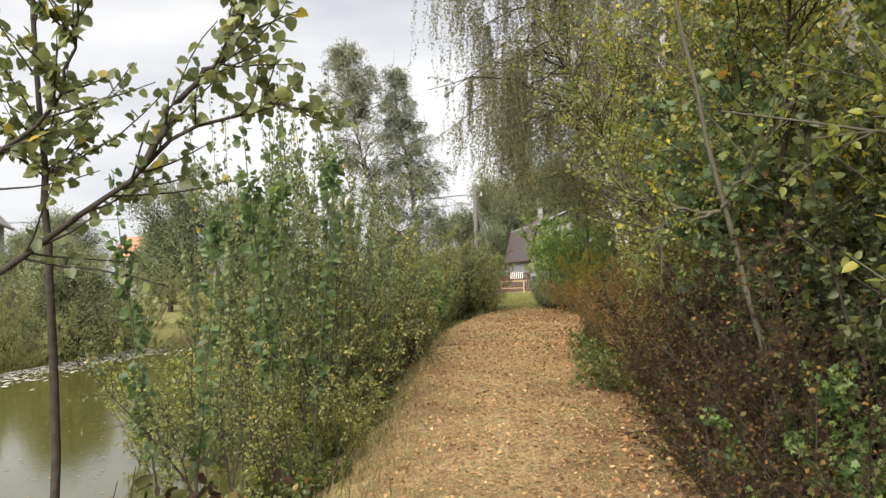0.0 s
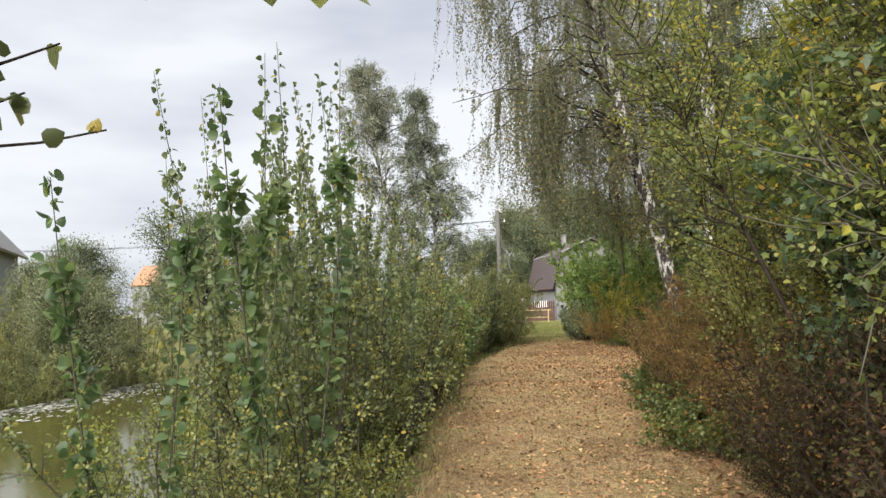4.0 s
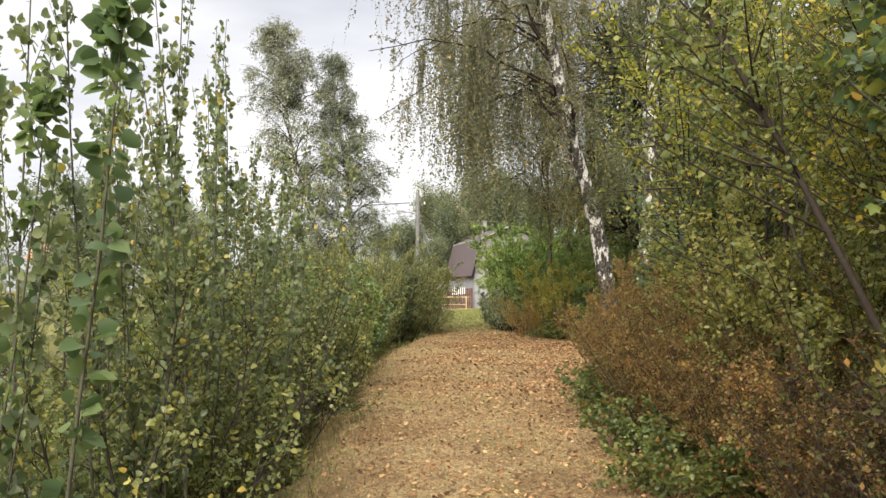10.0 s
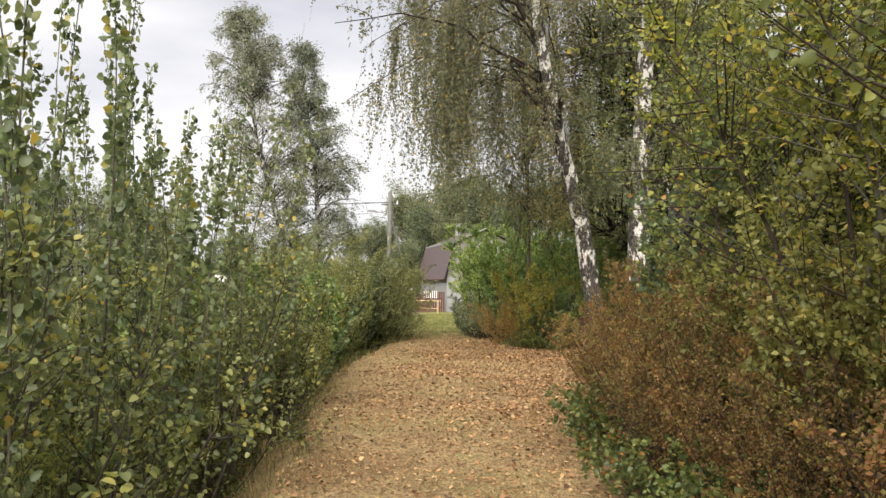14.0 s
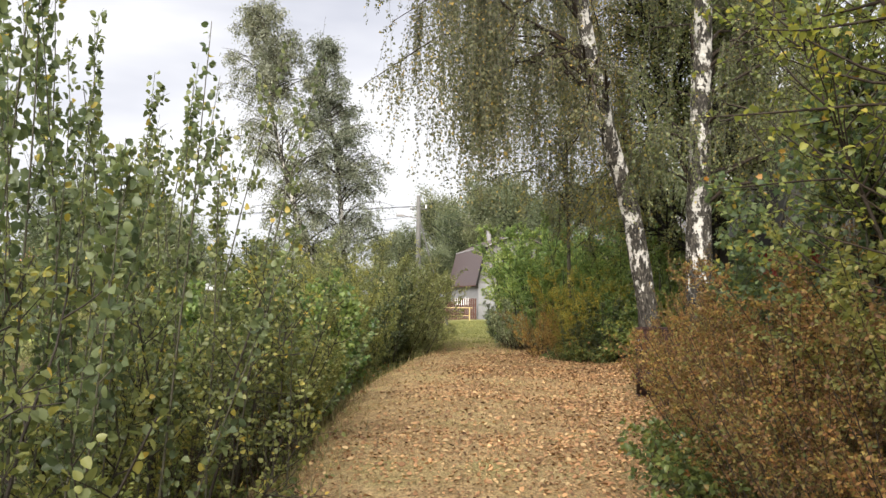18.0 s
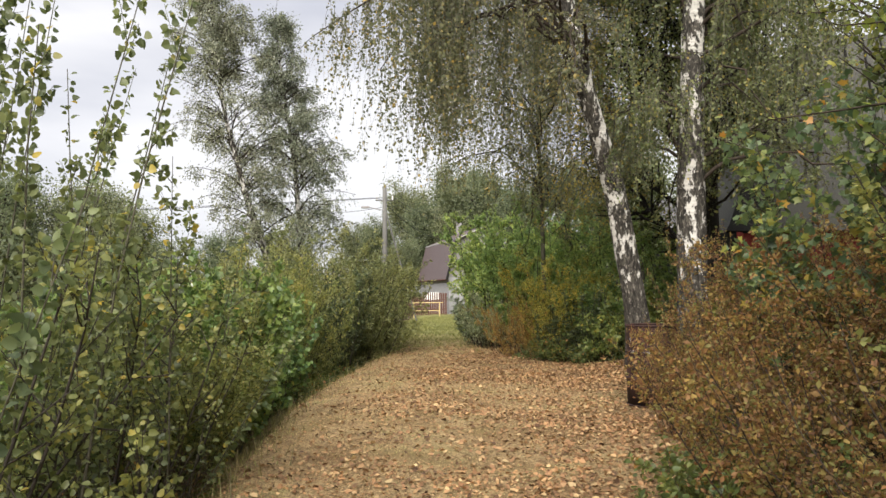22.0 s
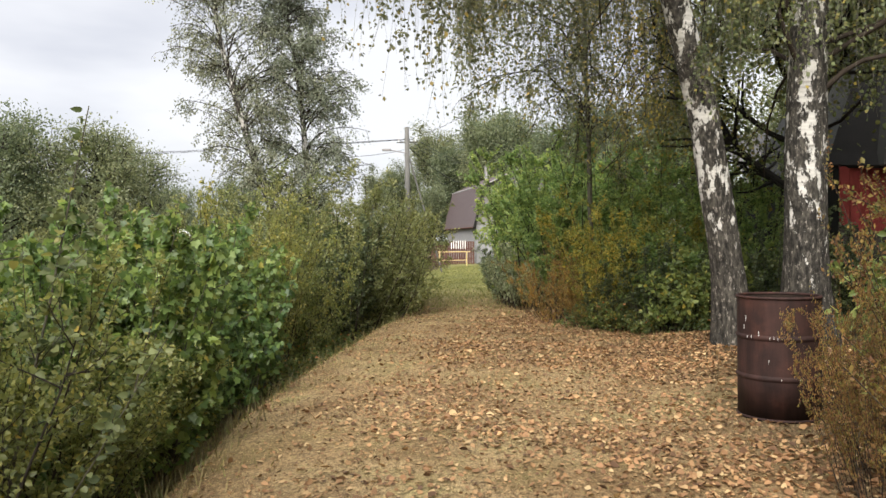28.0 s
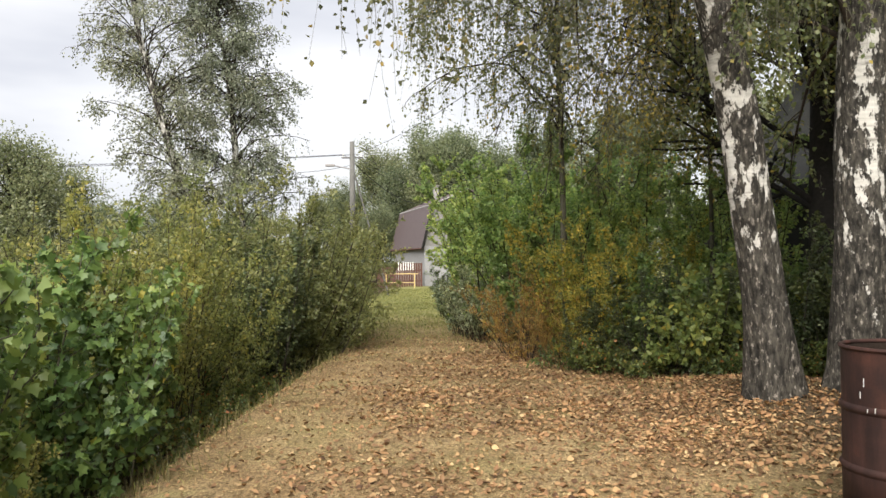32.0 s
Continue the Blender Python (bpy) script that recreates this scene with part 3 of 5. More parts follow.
wx, wy_ = np.meshgrid(np.linspace(-16, -1.5, 30), np.linspace(-30, 34, 60))
wv = np.stack([wx, wy_, np.full(wx.shape, -0.86)], -1).reshape(-1, 3)
wi = np.arange(len(wv)).reshape(wx.shape)
wf = np.stack([wi[:-1, :-1], wi[:-1, 1:], wi[1:, 1:], wi[1:, :-1]], -1).reshape(-1, 4)
tagged(new("water", mesh_from("water", wv, [wf], M_WATER, True)), "still greenish-brown pond water with sky reflections", "water", kind="structure")

# ---- birches ----


def birch(name, label, seed, spine, r0, r1, limbs, strand_area, strands, leaf_n, leaf_size, bark=M_BIRCH, leaf=L_BIRCH, bottom=None, flare=0.34, group="", longest=2.6, taper=0.0):
    """A weeping birch: a trunk along spine, limbs, hanging twigs over an area, small leaves along them."""
    rng = np.random.default_rng(seed)
    x0, y0, _ = spine[0]
    z0 = ground_z(x0, y0)
    root = thing(name, label, "tree", group, pose(x0, y0, z0))
    sp = np.array(spine, float) - [x0, y0, 0]
    m = 40
    zz = np.linspace(-0.1, sp[-1, 2], m)
    P = np.stack([np.interp(zz, sp[:, 2], sp[:, 0]), np.interp(zz, sp[:, 2], sp[:, 1]), zz], 1)
    for _ in range(3):
        P[1:-1, :2] = (P[:-2, :2] + 2 * P[1:-1, :2] + P[2:, :2]) / 4
    f = np.linspace(0, 1, m)
    R = r0 + (r1 - r0) * f ** 0.8 + r0 * flare * np.exp(-np.maximum(zz, 0) / 0.35)
    v, fc = tubes(P[None], R[None], 18)
    ang = np.tile(np.arange(18), m)
    zv = np.repeat(zz, 18)
    bulge = 1 + 0.045 * np.sin(ang * 0.7 + zv * 2.3) + 0.03 * rng.normal(size=len(v)) + 0.1 * np.sin(ang * 1.745) * np.exp(-np.maximum(zv, 0) / 0.4)
    axis = np.repeat(P, 18, axis=0)
    v = axis + (v - axis) * bulge[:, None]
    attach("trunk", mesh_from("trunk", v, [fc], bark, True), root, "white birch bark with black scars")
    # limbs arch outwards and droop
    (ax0, ax1), (ay0, ay1), lowest = strand_area
    k = limbs
    t = rng.uniform(lowest, 0.98, k) ** 1.15
    st, _ = along(P[None], np.zeros(k, int), t)
    goal = np.stack([rng.uniform(ax0, ax1, k) - x0, rng.uniform(ay0, ay1, k) - y0, st[:, 2] + rng.uniform(-0.9, 0.9, k)], 1)
    if taper:
        f_ = (t - lowest) / (1 - lowest)
        goal[:, :2] = st[:, :2] + (goal[:, :2] - st[:, :2]) * (1.0 - taper * np.clip(f_, 0, 1))[:, None]
    s = np.linspace(0, 1, 9)[None, :, None]
    mid = (st * 0.55 + goal * 0.45) + np.array([0, 0, 1.3])
    B = (1 - s) ** 2 * st[:, None] + 2 * s * (1 - s) * mid[:, None] + s * s * goal[:, None]
    B[:, 1:-1] += 0.07 * rng.normal(size=B[:, 1:-1].shape)
    for q in range(k):
        lv, lf = tubes(B[q:q + 1], np.linspace(min(0.032, 0.016 + 0.08 * r0), 0.006, 9)[None], 5)
        attach("limb", mesh_from("limb", lv, [lf], M_TWIG, True), root)
    S2 = sprout(rng, B, k * 9, 0.25, 1.0, 50, 0.9, -0.7, 0.25, 5)
    tv, tf = tubes(S2, np.tile(np.linspace(0.007, 0.003, 5), (len(S2), 1)), 3)
    tagged(attach("branchwork", mesh_from("branchwork", tv, [tf], M_TWIG, True), root), kind="stuff")
    # hanging twigs
    n = strands
    heavy = (rng.gamma(0.6, 1.0, len(S2)) + 0.03) * np.where(S2[:, -1, 0] + x0 < 0.6, 2.4, 1.0)
    pick = rng.choice(len(S2), n, p=heavy / heavy.sum())
    at, tan = along(S2, pick, rng.uniform(0.2, 1.0, n))
    at = at + rng.normal(size=(n, 3)) * [0.06, 0.06, 0.05]
    wxs = at[:, 0] + x0
    low = bottom(wxs, at[:, 1] + y0) if bottom is not None else np.full(n, 2.5)
    low = low + np.abs(rng.normal(size=n)) * 0.6
    length = np.clip(at[:, 2] + z0 - low, 0.2, longest) * rng.uniform(0.35, 1.0, n)
    ms = 8
    sway = rng.normal(size=(n, 1, 2)) * 0.09
    q = np.linspace(0, 1, ms)
    S = np.repeat(at[:, None], ms, 1)
    S[:, :, 2] -= q[None] * length[:, None]
    S[:, :, :2] += sway * q[None, :, None] * length[:, None, None] + 0.035 * np.cumsum(rng.normal(size=(n, ms, 2)), 1) * q[None, :, None]
    tv, tf = tubes(S, np.tile(np.linspace(0.0026, 0.0012, ms), (n, 1)), 3)
    tagged(attach("twig_curtain", mesh_from("twig_curtain", tv, [tf], M_GREYTWIG, True), root), kind="stuff")
    w = length / length.sum()
    n1 = int(leaf_n * 0.8)
    pk = rng.choice(n, n1, p=w)
    la, lt = along(S, pk, rng.uniform(0.02, 1.0, n1))
    lb, lt2 = along(S2, rng.integers(0, len(S2), leaf_n - n1), rng.uniform(0.1, 1.0, leaf_n - n1))
    la, lt = np.concatenate([la, lb]), np.concatenate([lt, lt2])
    side = rand_unit(rng, leaf_n)
    v, fs = leaves(rng, la + side * 0.015, side + lt * 0.4, leaf_size, "lance", 0.8, 0.8, 0.1)
    tagged(attach("crown", leaf_mesh("crown", v, fs, leaf), root), kind="stuff")
    return root


def hang_floor(x, y):
    return 2.15 + np.maximum(0, -(x + 0.2)) * 1.5 + np.maximum(0, x - 1.5) * 0.4 + 2.6 * np.exp(-((x - 2.25) / 0.75) ** 2) * (y < 26.3)


birch("birch_tree", "leaning white birch with black scars and weeping twigs", 11,
      [(3.22, 26.45, 0), (3.1, 26.39, 1.0), (2.84, 26.22, 2.41), (2.5, 26.0, 3.44), (2.2, 25.75, 4.4), (1.8, 25.5, 6.5), (1.4, 25.3, 9.0), (1.0, 25.2, 12.5)],
      0.185, 0.05, 54, ((-1.7, 4.2), (23.2, 28.0), 0.34), 2000, 72000, 0.047, bottom=hang_floor, group="birches by the drum", longest=3.0)
birch("birch_tree", "upright white birch with rough dark foot", 12,
      [(3.98, 26.5, 0), (3.95, 26.42, 1.2), (3.94, 26.37, 2.56), (4.0, 26.3, 4.2), (4.1, 26.3, 7), (4.3, 26.4, 13)],
      0.245, 0.05, 44, ((2.4, 7.2), (24.4, 29), 0.24), 2050, 66000, 0.047, leaf=L_GREENBIRCH, bottom=lambda x, y: 2.0 + 0.15 * (x - 3) + 0.45 * np.exp(-((x - 3.6) / 0.7) ** 2), group="birches by the drum", longest=3.6)
birch("birch_tree", "slender dark-stemmed birch behind the two by the drum", 13,
      [(2.5, 31.6, 0), (2.45, 31.6, 3), (2.35, 31.5, 7), (2.2, 31.5, 11)],
      0.05, 0.02, 56, ((0.1, 3.2), (29.6, 33.0), 0.3), 1700, 34000, 0.05, bark=M_OLIVEBARK, leaf=L_GREENBIRCH, bottom=lambda x, y: 2.5 + 0.7 * np.maximum(0, 1.5 - x), group="birches by the drum", longest=3.2)
birch("birch_tree", "slim birch with golden hanging twigs over the bushes", 14,
      [(4.35, 30.7, 0), (4.3, 30.6, 3), (4.0, 30.5, 7), (3.6, 30.4, 10.5)],
      0.035, 0.012, 40, ((1.9, 3.7), (28.2, 30.6), 0.34), 1300, 20000, 0.05, bark=M_OLIVEBARK, leaf=L_GOLDBIRCH, bottom=lambda x, y: 2.0 + 0.0 * x, group="birches by the drum", longest=3.6)


def airy_birch(label, seed, spine, r0, low, wide, leaf_n):
    """A tall open birch: leaning trunk, rising limbs that nod at the tips, feathery leaves."""
    rng = np.random.default_rng(seed)
    x0, y0, _ = spine[0]
    root = thing("birch_tree", label, "tree", "far birches", pose(x0, y0, ground_z(x0, y0)))
    sp = np.array(spine, float) - [x0, y0, 0]
    zz = np.linspace(-0.1, sp[-1, 2], 24)
    P = np.stack([np.interp(zz, sp[:, 2], sp[:, 0]), np.interp(zz, sp[:, 2], sp[:, 1]), zz], 1)
    P[1:-1, :2] = (P[:-2, :2] + 2 * P[1:-1, :2] + P[2:, :2]) / 4
    v, f = tubes(P[None], (r0 * np.linspace(1, 0.12, 24))[None], 10)
    attach("trunk", mesh_from("trunk", v, [f], M_BIRCH, True), root, "white birch bark")
    k = 130
    q = np.sort(rng.uniform(0, 1, k)) ** 0.9
    st, tan = along(P[None], np.zeros(k, int), low + (0.985 - low) * q)
    a = rng.uniform(0, 2 * np.pi, k)
    out = np.stack([np.cos(a), np.sin(a), np.zeros(k)], 1)
    reach = wide(q) * rng.uniform(0.55, 1.1, k)
    B = grow(rng, st, out + np.array([0, 0, 1.7]), reach * 1.6, -1.3, 0.16, 7)
    for i in range(0, k, 3):
        lv, lf = tubes(B[i:i + 1], (0.022 * np.linspace(1, 0.25, 7))[None], 4)
        attach("limb", mesh_from("limb", lv, [lf], M_TWIG, True), root)
    T = sprout(rng, B, k * 11, 0.1, 1.0, 45, 0.85, -1.7, 0.25, 5)
    v, fs = join([tubes(B, np.tile(0.016 * np.linspace(1, 0.3, 7), (k, 1)), 4), tubes(T, np.tile(np.linspace(0.006, 0.003, 5), (len(T), 1)), 3)])
    tagged(attach("branchwork", mesh_from("branchwork", v, fs, M_TWIG, True), root), kind="stuff")
    w = rng.gamma(2.4, 1.0, len(T))
    pk = rng.choice(len(T), leaf_n, p=w / w.sum())
    at, tn = along(T, pk, rng.uniform(0.05, 1.0, leaf_n))
    at = at + rng.normal(size=at.shape) * 0.07
    v, fs = leaves(rng, at, tn + rand_unit(rng, leaf_n), 0.064, "lance", 0.7, 0.75, 0.2)
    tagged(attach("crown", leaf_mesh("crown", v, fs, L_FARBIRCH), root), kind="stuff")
    return root


airy_birch("tall silvery birch leaning over the pond shrubs", 21, [(-4.2, 38.6, 0), (-4.8, 38.6, 2.2), (-5.6, 38.6, 4.5), (-6.4, 38.7, 7.4), (-6.9, 38.8, 11.6)],
           0.15, 0.26, lambda q: 0.18 + 1.5 * np.sin(np.pi * np.clip(0.2 + q * 0.78, 0, 1)), 38000)
airy_birch("tall silvery birch with an airy crown", 22, [(-4.0, 39.3, 0), (-4.1, 39.3, 3), (-4.35, 39.4, 6), (-4.7, 39.4, 8.2), (-5.0, 39.4, 10.6)],
           0.13, 0.2, lambda q: 0.15 + 1.55 * (1 - q) ** 0.75, 36000)

# ---- shrubs ----
rs = np.random.default_rng(5)


def jig(a):
    return float(rs.uniform(-a, a))


aspens = [shrub("aspen_sapling", "slender green aspen saplings with leafy upright shoots", "sapling", 100 + i, 3.0, 4 + i, 0.34, 0.1, 0.01, 36, 0.34, 1150 + 150 * i,
                0.042, L_ASPEN, M_OLIVEBARK, "round", 0.15, 0.3, 0.3, 30, 1.05, 0.9, 0.1, "aspens on the bank", flat=0.3, stalk=0.5, leaf_from=0.3) for i in range(3)]
poplars = [shrub("poplar_sapling", "poplar shoot with large dark green leaves", "sapling", 105, 3.0, 2, 0.2, 0.06, 0.012, 12, 0.25, 420,
                 0.068, L_POPLAR, M_OLIVEBARK, "round", 0.3, 0.3, 0.35, 30, 1.05, 0.9, 0.08, "poplars on the bank", flat=0.3, stalk=0.4, leaf_from=0.25)]
alders = [shrub("alder_shrub", "olive-green alder shrub with arching twigs", "shrub", 110 + i, 2.3, 8, 0.3, 0.4, 0.015, 105, 0.6, 2500,
                0.038, L_ALDER, M_DARKBARK, "round", 0.38, 0.1, 0.3, 52, 0.3, 0.8, 0.25, "alders on the bank", flat=0.6, stalk=0.35) for i in range(3)]
willows = [shrub("willow_shrub", "olive-green willow shrub on the pond bank", "shrub", 120 + i, 2.2, 16, 0.4, 0.42, 0.009, 130, 0.5, 3900,
                 0.052, L_WILLOW, M_TWIG, "lance", 0.3, 0.4, 0.15, 40, 0.4, 0.6, 0.2, "willows on the bank") for i in range(3)]
dense = [shrub("willow_bush", "dense grey-green willow bush", "bush", 140 + i, 2.5, 26, 0.7, 0.55, 0.01, 260, 0.55, 16000,
               0.046, L_BUSHW, M_TWIG, "lance", 0.05, 0.45, 0.2, 50, 0.3, 0.55, 0.2, "willow bushes") for i in range(2)]
maples = [shrub("maple_shrub", "broad-leaved green maple shrub", "shrub", 160 + i, 1.75, 12, 0.3, 0.36, 0.012, 190, 0.42, 6500,
                0.052, L_MAPLE, M_OLIVEBARK, "lobed", 0.12, 0.4, 0.6, 48, 0.35, 0.95, 0.25, "maple shrubs", flat=0.7, stalk=0.35) for i in range(3)]
rusts = [shrub("spirea_bush", "rust-brown spirea bush in autumn leaf", "bush", 180 + i, 1.45, 34, 0.4, 0.6, 0.006, 300, 0.34, 19000,
               0.022, L_RUST, M_TWIG, "lance", 0.15, 0.3, 0.15, 42, 0.3, 0.6, 0.2, "spirea bushes") for i in range(2)]
browns = [shrub("scrub_bush", "brownish half-bare scrub with dark twigs", "bush", 200 + i, 1.5, 22, 0.45, 0.6, 0.009, 300, 0.42, 8500,
                0.024, L_BROWN, M_TWIG, "lance", 0.1, 0.25, 0.2, 45, 0.3, 0.65, 0.25, "scrub along the path") for i in range(3)]
brambles = [shrub("bramble_bush", "low dark green bramble with some red leaves", "bush", 220 + i, 0.95, 20, 0.4, 0.9, 0.006, 130, 0.32, 1900,
                  0.06, L_DARK, M_TWIG, "round", 0.1, 0.0, 0.25, 50, 0.4, 0.75, 0.3, "brambles") for i in range(2)]
yellows = [shrub("maple_sapling", "tall maple sapling with yellowing leaves", "sapling", 240 + i, 4.6, 3, 0.15, 0.18, 0.024, 130, 1.1, 7500,
                 0.05, L_YELLOW, M_OLIVEBARK, "lance", 0.22, 0.25, 0.3, 52, 0.25, 0.55, 0.12, "maple saplings") for i in range(3)]
greens = [shrub("understory_tree", "green young tree in the thicket", "tree", 260 + i, 5.2, 4, 0.25, 0.22, 0.03, 140, 1.1, 7000,
                0.05, L_THICKET, M_OLIVEBARK, "round", 0.12, 0.25, 0.25, 52, 0.25, 0.7, 0.14, "thicket trees") for i in range(2)]
overhangs = [shrub("understory_tree", "green young tree leaning over the thicket", "tree", 270 + i, 5.0, 3, 0.25, 0.2, 0.026, 130, 1.15, 6000,
                   0.042, (L_TREE, L_THICKET)[i], M_TWIG, "round", 0.4, 0.1, 0.3, 58, 0.2, 0.75, 0.14, "thicket trees", leaf_from=0.6) for i in range(2)]
lilacs = [shrub("lilac_bush", "tall fresh-green lilac bush", "bush", 280 + i, 3.3, 20, 0.5, 0.4, 0.016, 170, 0.7, 14000,
                0.058, L_LILAC, M_TWIG, "round", 0.08, 0.4, 0.2, 45, 0.3, 0.65, 0.18, "lilac bushes") for i in range(2)]
oranges = [shrub("orange_bush", "bush with orange and olive autumn leaves", "bush", 300 + i, 2.3, 26, 0.5, 0.5, 0.008, 220, 0.45, 11000,
                 0.038, L_ORANGE, M_TWIG, "lance", 0.05, 0.35, 0.2, 45, 0.3, 0.6, 0.2, "bushes by the birches") for i in range(2)]

olives = [shrub("olive_bush", "dense olive-green bush with yellowing tips", "bush", 320 + i, 2.3, 26, 0.5, 0.5, 0.008, 220, 0.5, 12000,
                0.044, L_OLIVE, M_TWIG, "lance", 0.05, 0.35, 0.2, 45, 0.3, 0.65, 0.2, "bushes by the birches") for i in range(2)]

ywillows = [shrub("willow_shrub", "yellow-green willow shrub on the pond bank", "shrub", 340 + i, 2.3, 14, 0.35, 0.34, 0.009, 150, 0.5, 8500,
                  0.042, L_YWILLOW, M_TWIG, "lance", 0.2, 0.4, 0.15, 40, 0.4, 0.6, 0.2, "willows on the bank") for i in range(2)]
rowans = [shrub("rowan_sapling", "bushy sapling with blue-green leaves, some orange", "sapling", 420 + i, 3.2, 4, 0.2, 0.28, 0.016, 110, 0.7, 3300,
                0.062, L_ROWAN, M_OLIVEBARK, "lobed", 0.3, 0.25, 0.35, 55, 0.25, 0.85, 0.18, "thicket saplings", flat=0.6, stalk=0.35, leaf_from=0.5) for i in range(2)]
hazels = [shrub("broadleaf_bush", "pale green broad-leaved bush", "bush", 360 + i, 1.2, 14, 0.3, 0.55, 0.008, 110, 0.36, 1500,
                0.066, L_HAZEL, M_TWIG, "round", 0.15, 0.3, 0.25, 48, 0.35, 0.7, 0.22, "broadleaf bushes") for i in range(2)]
silvers = [shrub("silver_leaved_shrub", "grey-green shrub with silvery leaves", "shrub", 390, 1.35, 16, 0.3, 0.4, 0.008, 150, 0.34, 4200,
                 0.05, L_SILVER, M_TWIG, "lance", 0.1, 0.35, 0.2, 42, 0.3, 0.6, 0.18, "silver-leaved shrubs")]
darks = [shrub("dark_shrub", "narrow dark green shrub on the bank", "shrub", 380, 2.3, 16, 0.25, 0.18, 0.012, 200, 0.4, 6000,
               0.05, L_DEEP, M_DARKBARK, "round", 0.05, 0.35, 0.2, 40, 0.3, 0.7, 0.15, "willows on the bank")]

# left bank, from the start of the walk to the bend
first_use = set()


def plant(kinds, x, y, s=1.0, sz=None, i=None, z=None, tilt=None):
    ob = kinds[int(rs.integers(0, len(kinds))) if i is None else i % len(kinds)]
    fresh = ob.name not in first_use
    first_use.add(ob.name)
    return put(ob, x, y, z, float(rs.uniform(0, 360)), s, sz, tilt or (jig(3), jig(3)), first=fresh)


def left_edge(y):
    return float(np.interp(y, EDGE_Y, EDGE_L))


for y in np.arange(12.8, 22.0, 0.75):
    e = left_edge(y)
    pick = rs.uniform()
    kinds = willows if pick < 0.5 else ywillows if pick < 0.78 else hazels if pick < 0.9 else browns
    plant(kinds, e - (0.92 if y < 15 else 1.1) + jig(0.18), y + jig(0.25), rs.uniform(0.6, 0.95) * (0.72 if y < 15 else 0.86), None)
for x, y, high in ((-1.95, 14.1, 3.0), (-1.45, 14.8, 3.15), (-2.3, 15.0, 3.0), (-1.75, 15.7, 3.3), (-2.5, 16.2, 3.3), (-1.45, 16.4, 2.6), (-1.8, 16.9, 3.5),
                   (-2.4, 17.3, 3.4), (-1.6, 17.6, 2.7), (-2.05, 18.0, 3.3), (-1.7, 18.5, 2.3), (-2.4, 18.7, 3.2), (-1.85, 19.3, 3.1), (-2.3, 19.7, 3.3), (-1.5, 19.9, 2.5), (-2.0, 20.4, 2.5), (-2.9, 20.6, 2.9), (-1.7, 20.9, 1.8)):
    plant(aspens, x, y, 0.95, (high - ground_z(x, y)) / 2.9)
for x, y, high in ((-1.05, 13.2, 2.75), (-1.6, 13.7, 2.75), (-2.0, 13.0, 2.3)):
    plant(poplars, x, y, 1.0, (high - ground_z(x, y)) / 2.9)
for x, y, s in ((-0.95, 12.6, 0.6), (-1.65, 12.9, 0.8), (-1.3, 14.4, 0.85), (-1.95, 15.2, 1.0), (-1.5, 16.1, 0.95), (-2.05, 17.2, 1.05), (-1.6, 18.2, 0.9), (-2.1, 19.2, 1.0), (-1.75, 20.1, 0.9), (-1.8, 21.0, 0.75)):
    plant(alders, x, y, s)
for y in np.arange(16.0, 31.0, 1.0):
    e = left_edge(y)
    plant(willows, e - 2.3 + jig(0.4), y + jig(0.4), rs.uniform(0.85, 1.05) * (0.85 if 21 < y < 26 else 1.0))
for y in np.arange(12.5, 22.0, 0.8):
    e = left_edge(y)
    plant(brambles, e - 0.75 + jig(0.12), y + jig(0.2), rs.uniform(0.35, 0.58))
for y in np.arange(26.4, 30.6, 0.75):
    e = left_edge(y)
    plant(ywillows, e - 1.3 + jig(0.2), y + jig(0.2), rs.uniform(0.9, 1.05), rs.uniform(1.05, 1.3))
for y in np.arange(26.8, 31.5, 0.8):
    plant(brambles, left_edge(y) - 0.8 + jig(0.1), y, rs.uniform(0.5, 0.8))
for x, y, s in ((-2.3, 22.3, 0.95), (-2.1, 23.2, 1.1), (-2.17, 24.4, 1.1), (-2.22, 25.4, 1.15), (-2.2, 26.3, 1.05), (-3.0, 22.8, 1.15), (-3.0, 23.9, 1.15), (-3.0, 25.0, 1.2), (-3.2, 26.2, 1.2), (-3.8, 23.5, 1.4), (-3.9, 25.2, 1.35)):
    plant(maples, x, y, s, s * rs.uniform(1.05, 1.25))
for x, y, s in ((-1.95, 21.5, 0.82), (-2.0, 22.2, 0.8), (-2.1, 22.9, 0.72), (-2.0, 23.9, 0.55), (-2.6, 24.0, 0.95), (-2.7, 25.8, 0.95)):
    plant(ywillows, x, y, s)
for x, y, s in ((-2.1, 21.6, 0.9), (-1.95, 24.9, 0.5), (-1.9, 22.9, 0.45)):
    plant(hazels, x, y, s)
for x, y, s in ((-1.75, 31.0, 1.0), (-1.9, 31.6, 1.08)):
    plant(darks, x, y, s)
for x, y, s in ((-2.1, 32.3, 1.25), (-2.1, 33.8, 1.25), (-2.7, 33.0, 1.35), (-3.5, 32.0, 1.25), (-2.2, 35.4, 1.15), (-4.2, 33.6, 1.3), (-2.35, 37.2, 1.1), (-3.0, 36.2, 1.25), (-2.2, 34.3, 1.4), (-2.9, 34.8, 1.45), (-2.25, 33.0, 1.25), (-2.1, 35.2, 1.1)):
    plant(dense, x, y, s)

